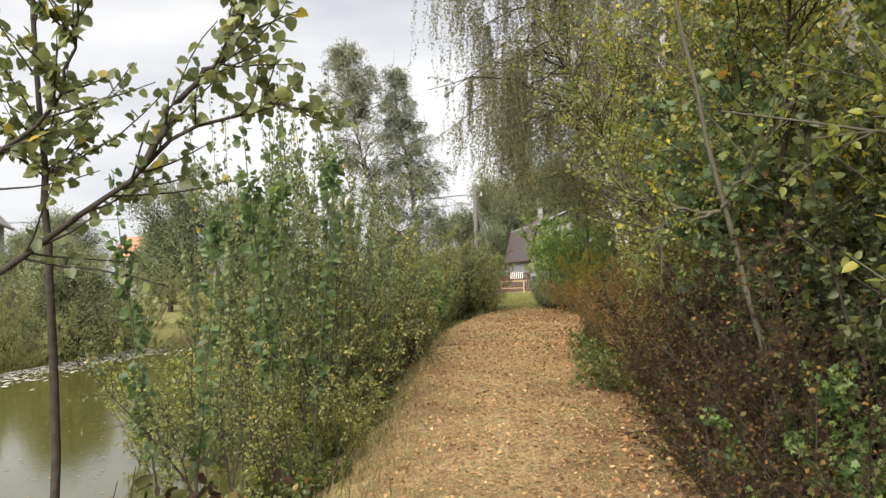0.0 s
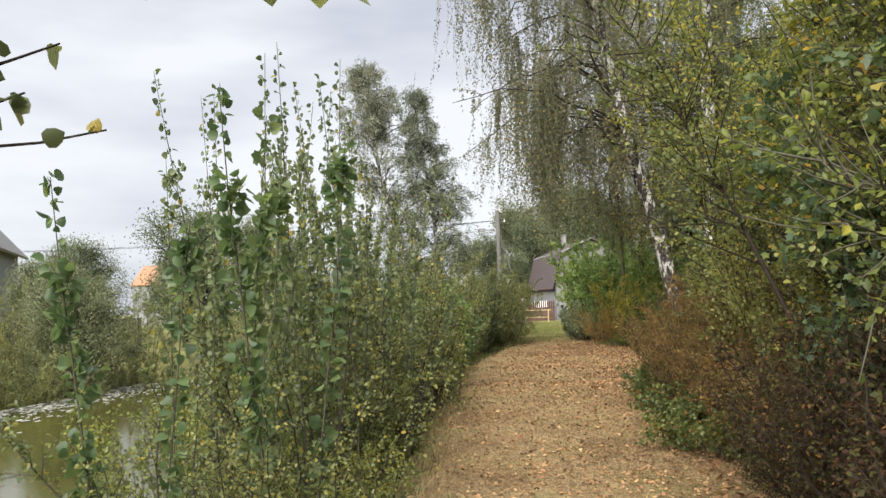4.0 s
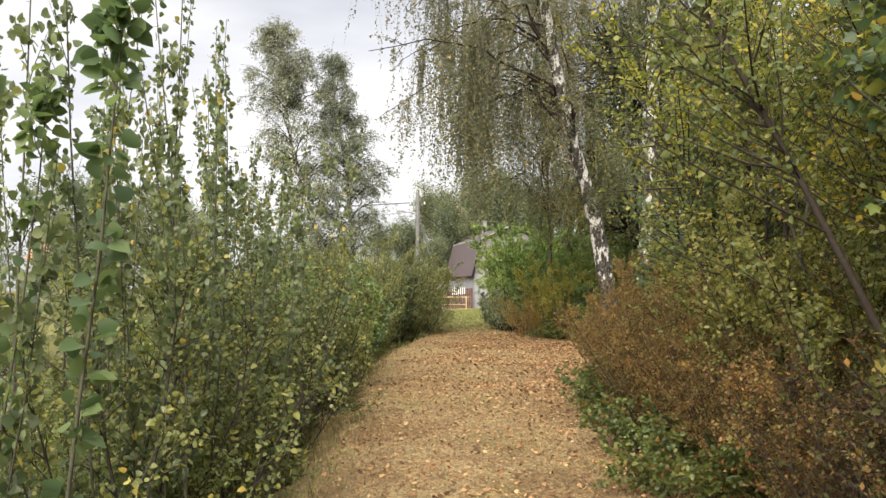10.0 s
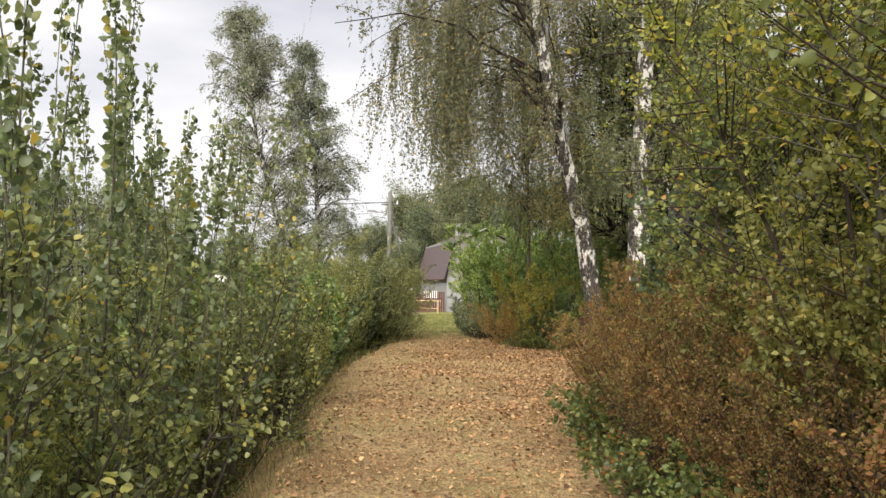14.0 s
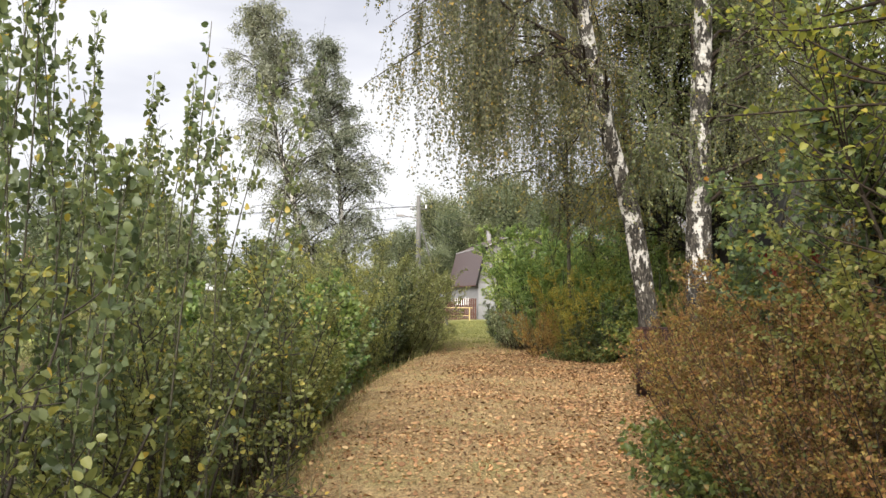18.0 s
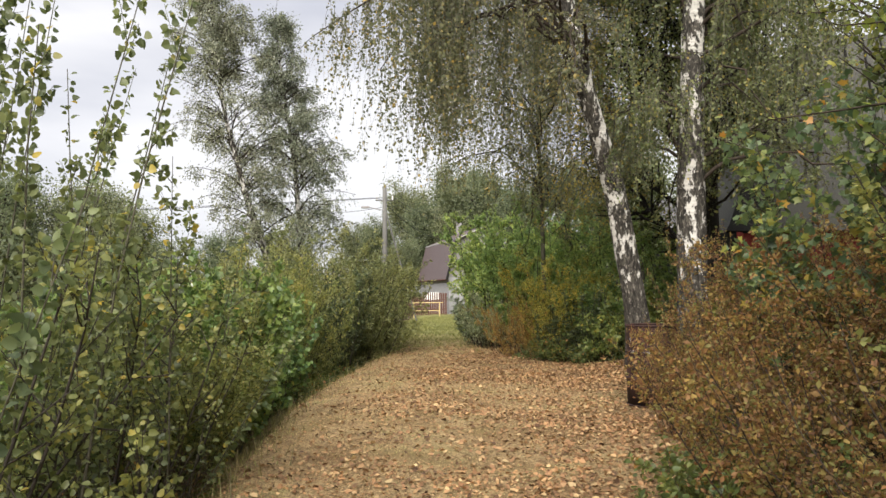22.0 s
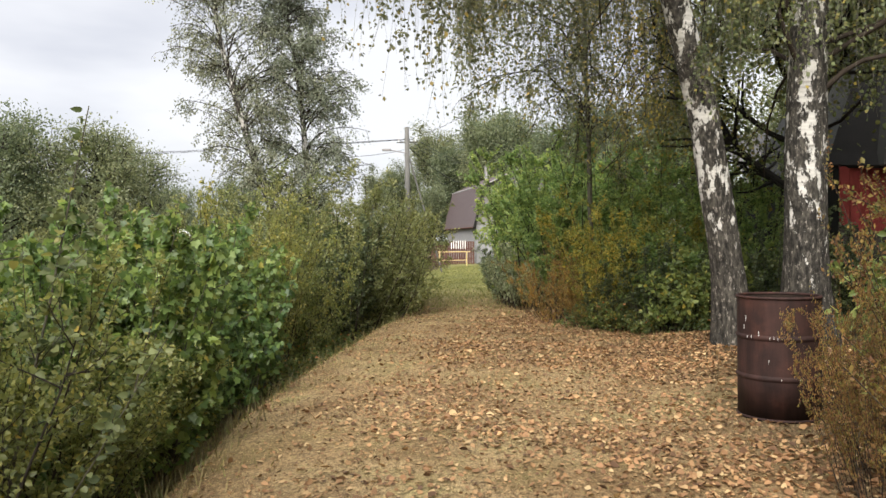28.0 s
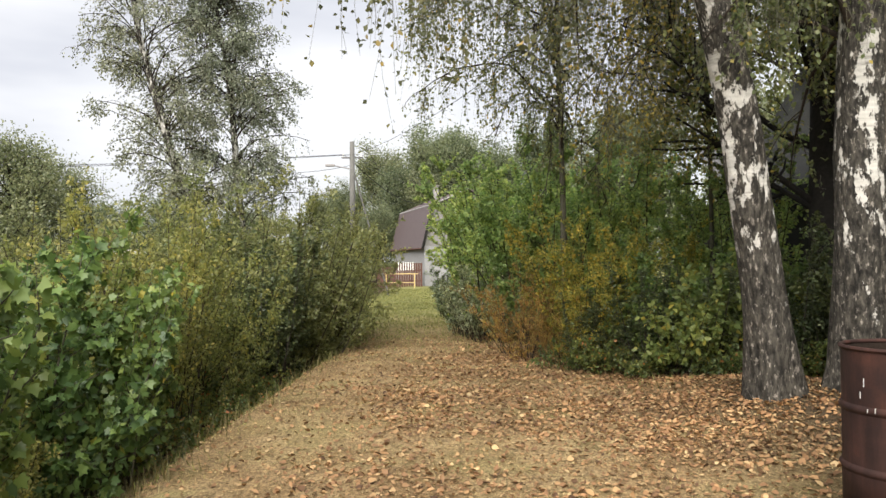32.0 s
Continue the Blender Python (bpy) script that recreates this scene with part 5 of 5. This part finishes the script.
for i in range(9):
    bar((-0.13, 0.5 + 1.18 * i, 2.6), (0.63, 0.5 + 1.18 * i, 5.5), 0.025, M_ROOFBROWN, house, "seam", 5)
bar((-0.14, -0.12, 2.55), (0.62, -0.12, 5.52), 0.07, M_BLACK, house, "barge_board", 6)
bar((0.6, -0.12, 5.53), (3.2, -0.12, 6.66), 0.06, M_SLATE, house, "barge_board", 6)
bar((0.62, -0.12, 5.55), (0.62, 10.4, 5.55), 0.07, M_SLATE, house, "ridge_cap", 6)
bar((-0.16, -0.1, 2.56), (-0.16, 10.4, 2.56), 0.06, M_BROWNWOOD, house, "gutter", 6)
part("chimney", box_bm(0.38, 0.38, 1.6, 0.01, pose(3.3, 9.2, 6.9)), M_SLATE, house, "pale grey brick chimney")
part("chimney_cap", box_bm(0.48, 0.48, 0.1, 0.01, pose(3.3, 9.2, 7.75)), M_CONCRETE, house)
wob_ = part("window", box_bm(1.1, 0.08, 1.2, 0.01, pose(3.2, 0.17, 1.6)), M_FRAME, house, "white-framed window")
for dx in (-0.26, 0.26):
    part("pane", box_bm(0.44, 0.03, 1.0, 0, pose(3.2 + dx, 0.12, 1.6)), M_GLASS, wob_)


def utility_pole(x, y, H, label, lamp=True):
    root = thing("utility_pole", label, "pole", "utility poles", pose(x, y, ground_z(x, y)))
    v, f = lathe([(0.16, -0.2), (0.155, 1.0), (0.135, H * 0.6), (0.11, H), (0.0, H + 0.01)], 10)
    attach("post", mesh_from("post", v, [f], M_POLE, True), root)
    bar((-0.5, 0, H - 0.75), (0.5, 0, H - 0.75), 0.04, M_POLE, root, "crossarm", 6)
    for xx in (-0.42, 0.0, 0.42):
        bar((xx, 0, H - 0.72), (xx, 0, H - 0.5), 0.04, M_FRAME, root, "insulator", 8)
    if lamp:
        bar((-0.05, -0.1, H - 1.3), (-0.85, -0.3, H - 1.15), 0.03, M_SLATE, root, "lamp_arm", 6)
        part("street_lamp", box_bm(0.45, 0.2, 0.12, 0.04, pose(-1.0, -0.32, H - 1.15)), M_SLATE, root)
    return root


PX, PY, PZ = -2.9, 56.4, ground_z(-2.9, 56.4)
pole1 = utility_pole(PX, PY, 7.5, "grey concrete utility pole with a street lamp")
bar((0.1, 0, 6.0), (1.7, 0.6, 0.0), 0.045, M_POLE, pole1, "strut")
utility_pole(1.2, 92, 9.5, "distant grey utility pole", False)


def wire(p0, p1, sag, r=0.012):
    q = np.linspace(0, 1, 24)[:, None]
    P_ = np.array(p0) * (1 - q) + np.array(p1) * q
    P_[:, 2] -= sag * 4 * (q * (1 - q))[:, 0]
    v, f = tubes(P_[None], np.full((1, 24), r), 5)
    return tagged(new("overhead_wire", mesh_from("overhead_wire", v, [f], M_WIRE, True)), "thin black overhead power wire", "wire", "overhead wires")


top = PZ + 6.9
for dx, sag in ((-0.42, 1.0), (0.0, 1.05), (0.42, 1.1)):
    wire((PX + dx, PY, top), (-62 + dx, 52, top + 0.6), sag, 0.009)
    wire((PX + dx, PY, top), (1.2 + dx, 92, 8.6), 0.5)
wire((PX, PY, top - 0.3), (1.1, 72.6, 5.2), 0.7, 0.02)
wire((PX, PY, top - 0.5), (-12, 70, 7.5), 0.4)
wire((PX, PY, top), (9.5, 14.0, 9.0), 1.6, 0.008)

# concrete post in the thicket
cp = thing("concrete_post", "pale grey concrete post among the leaves", "pole", "", pose(3.55, 14.0, ground_z(3.5, 14)))
part("shaft", box_bm(0.22, 0.2, 6.5, 0.02, pose(0, 0, 3.2)), M_CONCRETE, cp)

# house across the pond
oh = thing("brick_house", "pale block house with orange gable and grey roof", "house", "", pose(-26.9, 42.5, ground_z(-26, 42), 0, 0, 28) @ Matrix.Diagonal((1, 1, 1.15, 1)))
part("wall", box_bm(7.0, 8.0, 5.0, 0, pose(-3.5, 4.0, 2.5)), M_BLOCK, oh)
slab([(-7, 0, 5.0), (0, 0, 5.0), (-3.5, 0, 8.3)], 0.2, M_ORANGE, oh, "gable", "orange rendered gable")
part("corner_trim", box_bm(0.5, 0.1, 5.0, 0.01, pose(-0.25, -0.04, 2.5)), M_ORANGE, oh, "orange corner trim")
slab([(0.5, -0.5, 4.55), (0.5, 8.5, 4.55), (-3.5, 8.5, 8.45), (-3.5, -0.5, 8.45)], 0.12, M_SLATE, oh, "roof", "grey corrugated sheet roof")
slab([(-7.5, -0.5, 4.55), (-7.5, 8.5, 4.55), (-3.5, 8.5, 8.45), (-3.5, -0.5, 8.45)], 0.12, M_SLATE, oh, "roof", "grey corrugated sheet roof")
for wxx in (-1.9, -5.0):
    wobj = part("window", box_bm(1.25, 0.1, 1.3, 0.01, pose(wxx, -0.04, 3.6)), M_FRAME, oh, "white-framed window")
    part("pane", box_bm(0.5, 0.04, 1.1, 0, pose(wxx - 0.28, -0.1, 3.6)), M_GLASS, wobj)
    part("pane", box_bm(0.5, 0.04, 1.1, 0, pose(wxx + 0.28, -0.1, 3.6)), M_GLASS, wobj)
of = thing("board_fence", "dark plank fence across the pond", "fence", "", pose(-30, 37.5, ground_z(-26, 37), 0, 0, 8))
for i in range(60):
    part("board", box_bm(0.2, 0.03, 1.6, 0.005, pose(0.22 * i, 0, 0.8)), M_FENCEGREY, of)
h2 = thing("distant_house", "tall distant house with an orange roof", "house", "", pose(-62, 124, ground_z(-62, 124) - 0.05))
part("wall", box_bm(5.6, 7, 6.6, 0, pose(0, 0, 3.3)), M_WHITEWALL, h2)
slab([(-3.1, -3.8, 6.5), (3.1, -3.8, 6.5), (3.1, 0, 9.6), (-3.1, 0, 9.6)], 0.15, M_ORANGE, h2, "roof", "orange tile roof")
slab([(-3.1, 3.8, 6.5), (3.1, 3.8, 6.5), (3.1, 0, 9.6), (-3.1, 0, 9.6)], 0.15, M_ORANGE, h2, "roof", "orange tile roof")

# small shed beyond the pond
gs = thing("garden_shed", "small grey shed with a pale sheet roof", "shed", "", pose(-14.6, 59.5, ground_z(-14, 59), 0, 0, 12))
part("wall", box_bm(2.4, 2.0, 2.3, 0.01, pose(0, 0, 1.15)), M_FENCEGREY, gs)
part("door", box_bm(0.8, 0.04, 1.8, 0.01, pose(0.3, -1.02, 0.95)), M_BROWNWOOD, gs, "brown board door")
part("roof", box_bm(2.9, 2.5, 0.07, 0.01, pose(0, 0, 2.45, 9, 0, 0)), M_FRAME, gs, "pale sheet roof")

# fallen stick on the edge of the path
stick = thing("fallen_stick", "thin brown fallen stick lying on the path", "stick", "", pose(1.72, 13.6, ground_z(1.72, 13.6)))
sv, sf = tubes(np.array([[[-0.24, -0.02, 0.012], [-0.1, 0.01, 0.018], [0.05, 0.0, 0.015], [0.24, 0.03, 0.02]]]), np.array([[0.006, 0.009, 0.009, 0.006]]), 6)
attach("shaft", mesh_from("shaft", sv, [sf], M_TWIG, True), stick)
sv, sf = tubes(np.array([[[0.05, 0.0, 0.015], [0.12, 0.06, 0.03], [0.17, 0.1, 0.028]]]), np.array([[0.005, 0.004, 0.002]]), 5)
attach("side_twig", mesh_from("side_twig", sv, [sf], M_TWIG, True), stick)

# scum floating near the far shore
rf = np.random.default_rng(77)
nfo = 1800
fx = -12.4 + np.abs(rf.normal(size=nfo)) * 0.9
fy = rf.uniform(17, 31, nfo)
fa = rf.uniform(0, 6.28, nfo)
fr = rf.uniform(0.015, 0.07, nfo)
k6 = np.linspace(0, 2 * np.pi, 6, endpoint=False)
fv = np.stack([fx[:, None] + fr[:, None] * np.cos(k6 + fa[:, None]) * 0.6, fy[:, None] + fr[:, None] * np.sin(k6 + fa[:, None]) * 1.6, np.full((nfo, 6), -0.852)], -1)
tagged(new("pond_scum", mesh_from("pond_scum", fv.reshape(-1, 3), [np.arange(nfo * 6).reshape(-1, 6)], M_FOAM)), "pale scum floating along the far shore", "scum", kind="stuff")

# near young tree on the bank at the start
def crooked(points, n):
    p = np.array(points, float)
    t = np.linspace(0, len(p) - 1, n)
    return np.stack([np.interp(t, np.arange(len(p)), p[:, i]) for i in range(3)], 1)


def young_tree(name, label, seed, trunk, limbs, r, twig_n, leaf_n, size, leaf, shape, bark, limb_bark, low=0.5, group=""):
    """A thin tree with a crooked trunk and a few long limbs, leaves on the twigs."""
    rng = np.random.default_rng(seed)
    o = np.array(trunk[0], float)
    root = thing(name, label, "tree", group, pose(*o))
    S = crooked(trunk, 16) - o
    S[1:-1] += 0.008 * rng.normal(size=(14, 3))
    v, f = tubes(S[None], (r * np.linspace(1, 0.3, 16))[None], 10)
    attach("trunk", mesh_from("trunk", v, [f], bark, True), root)
    twigs = [sprout(rng, S[None], twig_n, low, 1.0, 50, 0.65, 0.3, 0.2, 5)]
    for line in limbs:
        B = crooked(line, 16) - o
        B[1:] += 0.01 * rng.normal(size=(15, 3))
        v, f = tubes(B[None], (r * 0.52 * np.linspace(1, 0.25, 16))[None], 7)
        attach("limb", mesh_from("limb", v, [f], limb_bark, True), root)
        twigs.append(sprout(rng, B[None], twig_n, 0.2, 1.0, 45, 0.5, 0.4, 0.2, 5))
    TT = np.concatenate(twigs)
    v, f = tubes(TT, np.tile(np.linspace(0.0045, 0.0018, 5), (len(TT), 1)), 4)
    tagged(attach("branchwork", mesh_from("branchwork", v, [f], limb_bark, True), root), kind="stuff")
    at, tn = along(TT, rng.integers(0, len(TT), leaf_n), rng.uniform(0.1, 1, leaf_n))
    v, fs = leaves(rng, at, tn * 0.4 + rand_unit(rng, leaf_n), size, shape, 0.3, 0.9 if shape == "round" else 0.55)
    tagged(attach("foliage", leaf_mesh("foliage", v, fs, leaf), root), kind="stuff")
    return root


young_tree("aspen_tree", "young aspen with a slim grey trunk and dark round leaves", 401, [(-1.0, 9.85, -0.45), (-1.0, 9.85, 1.3), (-1.04, 9.85, 1.95), (-1.06, 9.85, 3.6)],
           [], 0.02, 40, 800, 0.044, L_ASPEN, "round", M_DARKBARK, M_DARKBARK, 0.5)
young_tree("aspen_tree", "young aspen with a long bough over the water", 402, [(-1.5, 9.55, -0.55), (-1.48, 9.55, 1.4), (-1.45, 9.5, 3.4)],
           [[(-1.48, 9.55, 0.95), (-1.09, 9.6, 1.24), (-0.81, 9.6, 1.42), (-0.57, 9.6, 1.57), (-0.41, 9.62, 1.74), (-0.18, 9.65, 1.81), (0.0, 9.7, 1.86)],
            [(-0.5, 9.6, 1.63), (-0.36, 9.6, 1.86), (-0.2, 9.6, 2.0), (-0.1, 9.6, 2.2)],
            [(-1.48, 9.55, 1.2), (-1.15, 9.6, 1.62), (-0.8, 9.6, 1.85), (-0.7, 9.6, 2.2)]],
           0.028, 17, 1000, 0.044, L_ASPEN, "round", M_GREYTWIG, M_DARKBARK)
young_tree("maple_sapling", "leaning grey-green maple sapling by the path", 410, [(2.03, 10.95, -0.12), (1.9, 10.95, 0.63), (1.74, 10.95, 1.44), (1.54, 10.95, 2.43), (1.25, 11.0, 3.9)],
           [[(1.68, 10.95, 1.5), (1.45, 10.9, 1.52), (1.2, 10.85, 1.62)], [(1.69, 10.95, 1.5), (1.42, 10.85, 1.43), (1.24, 10.8, 1.46)], [(1.7, 10.95, 1.52), (1.85, 10.95, 1.75), (2.1, 10.95, 2.05)]],
           0.02, 16, 700, 0.036, L_THICKET, "lance", M_OLIVEBARK, M_OLIVEBARK, 0.62)

# ---- grass and fallen leaves ----


def blades(name, label, seed, n, xs, ys, h, mat, lean=0.5, width=0.004, keep=None):
    rng = np.random.default_rng(seed)
    x, y = rng.uniform(*xs, n), rng.uniform(*ys, n)
    if keep is not None:
        ok = keep(x, y, rng)
        x, y = x[ok], y[ok]
    n = len(x)
    base = np.stack([x, y, ground_np(x, y) - 0.004], 1)
    a = rng.uniform(0, 2 * np.pi, n)
    hh = h * rng.uniform(0.4, 1.2, n)
    tip = base + np.stack([np.cos(a) * lean * hh, np.sin(a) * lean * hh, hh], 1)
    sd = np.stack([-np.sin(a), np.cos(a), 0 * a], 1) * (width * rng.uniform(0.7, 1.4, n))[:, None]
    v = np.stack([base - sd, base + sd, tip], 1)
    return tagged(new(name, mesh_from(name, v.reshape(-1, 3), [np.arange(3 * n).reshape(-1, 3)], mat)), label, "grass", kind="stuff")


def on_path(x, y, rng):
    return (x > np.interp(y, EDGE_Y, EDGE_L) - 0.15 + 0.1 * rng.normal(size=len(x))) & (x < np.interp(y, EDGE_Y, EDGE_R) + 0.7)


blades("dry_grass", "short mown straw-coloured grass on the path", 501, 200000, (-1.4, 3.2), (9.3, 24), 0.016, L_GRASS, 2.6, 0.002, on_path)
blades("dry_grass", "short mown straw-coloured grass further on", 502, 120000, (-1.6, 4.5), (24, 36), 0.016, L_GRASS, 2.6, 0.003, lambda x, y, r: x > np.interp(y, EDGE_Y, EDGE_L) - 0.15)
blades("green_grass", "green grass strip towards the railing", 503, 45000, (-2.5, 2.5), (31, 67), 0.06, L_GREENGRASS, 0.6, 0.01,
       lambda x, y, r: r.uniform(size=len(x)) < np.clip((y - 31) / 9, 0.0, 1))
blades("verge_grass", "tufts of longer grass along the bank edge", 504, 13000, (-2.6, 0.3), (10, 35), 0.2, L_REED, 0.5, 0.004,
       lambda x, y, r: np.abs(x - np.interp(y, EDGE_Y, EDGE_L) + 0.3) < 0.32 * np.abs(r.normal(size=len(x))))
blades("verge_grass", "fresh green grass on the bank edge", 506, 26000, (-2.6, 0.3), (10, 34), 0.06, L_VERGE, 0.8, 0.003,
       lambda x, y, r: np.abs(x - np.interp(y, EDGE_Y, EDGE_L) + 0.35) < 0.3 * np.abs(r.normal(size=len(x))))
blades("verge_grass", "tufts of longer grass by the birches", 505, 700, (2.4, 5.4), (27.6, 29.3), 0.08, L_GREENGRASS, 0.5, 0.004)


def litter(name, label, seed, n, xs, ys, size, keep=None):
    rng = np.random.default_rng(seed)
    x, y = rng.uniform(*xs, n), rng.uniform(*ys, n)
    if keep is not None:
        ok = keep(x, y, rng)
        x, y = x[ok], y[ok]
    n = len(x)
    at = np.stack([x, y, ground_np(x, y) + 0.008 + 0.008 * rng.uniform(size=n)], 1)
    a = rng.uniform(0, 2 * np.pi, n)
    ax = np.stack([np.cos(a), np.sin(a), 0.3 * rng.normal(size=n)], 1)
    nrm = np.stack([0.55 * rng.normal(size=n), 0.55 * rng.normal(size=n), np.ones(n)], 1)
    sd = unit(np.cross(nrm, ax))
    up = np.cross(ax, sd)
    L = (size * np.clip(np.exp(0.4 * rng.normal(size=n)), 0.45, 2.2))[:, None]
    W = L * rng.uniform(0.22, 0.46, n)[:, None]
    c = [(0, 0), (1.0, 0.3), (0.8, 0.65), (0, 1.0), (-0.8, 0.65), (-1.0, 0.3)]
    v = np.stack([at + ax * L * (q - 0.5) + sd * W * p + up * W * (0.3 * abs(p) + 0.05) for p, q in c], 1)
    k = 6 * np.arange(n)[:, None]
    return tagged(new(name, mesh_from(name, v.reshape(-1, 3), [np.concatenate([k + [0, 1, 2, 3], k + [0, 3, 4, 5]])], L_FALLEN)), label, "leaves", kind="stuff")


litter("fallen_leaves", "scattered fallen leaves on the mown path", 601, 55000, (-1.2, 3.0), (9.3, 21), 0.021, lambda x, y, r: on_path(x, y, r) & (r.uniform(size=len(x)) < 0.35 + 0.3 * (x + 1) / 3))
litter("fallen_leaves", "thick carpet of fallen leaves under the birches", 602, 210000, (-1.5, 4.8), (18, 34), 0.027,
       lambda x, y, r: (x > np.interp(y, EDGE_Y, EDGE_L) - 0.2) & (r.uniform(size=len(x)) < np.clip(0.34 + 0.22 * x, 0.1, 0.9) * (1 - 0.6 * np.exp(-((x - 2.7) / 1.0) ** 2 - ((y - 23.6) / 1.6) ** 2)) * np.clip((34 - y) / 5, 0, 1) * np.clip((y - 18.2) / 4, 0, 1) * np.clip(0.75 + 0.5 * np.sin(1.9 * x + 0.6 * y) * np.sin(1.1 * y - 0.8 * x) + 0.3 * np.sin(4.3 * y + 2.2 * x), 0.4, 1.2)))
litter("fallen_leaves", "brown leaf litter under the thicket", 603, 7000, (1.4, 5.0), (9, 24), 0.045, lambda x, y, r: x > np.interp(y, EDGE_Y, EDGE_R) - 0.2)

rng_p = np.random.default_rng(88)
npl = 900
px_, py_ = -2.2 - 6.5 * rng_p.uniform(size=npl) ** 1.3, rng_p.uniform(11, 24, npl)
pa = rng_p.uniform(0, 6.28, npl)
pr = rng_p.uniform(0.012, 0.03, npl)
k5 = np.linspace(0, 2 * np.pi, 6, endpoint=False)
ca, sa = np.cos(pa)[:, None], np.sin(pa)[:, None]
ux, uy = pr[:, None] * np.cos(k5), pr[:, None] * 0.55 * np.sin(k5)
pv = np.stack([px_[:, None] + ux * ca - uy * sa, py_[:, None] + ux * sa + uy * ca, np.full((npl, 6), -0.853)], -1)
tagged(new("floating_leaves", mesh_from("floating_leaves", pv.reshape(-1, 3), [np.arange(npl * 6).reshape(-1, 6)], L_FALLEN)), "fallen leaves floating on the pond", "leaves", kind="stuff")
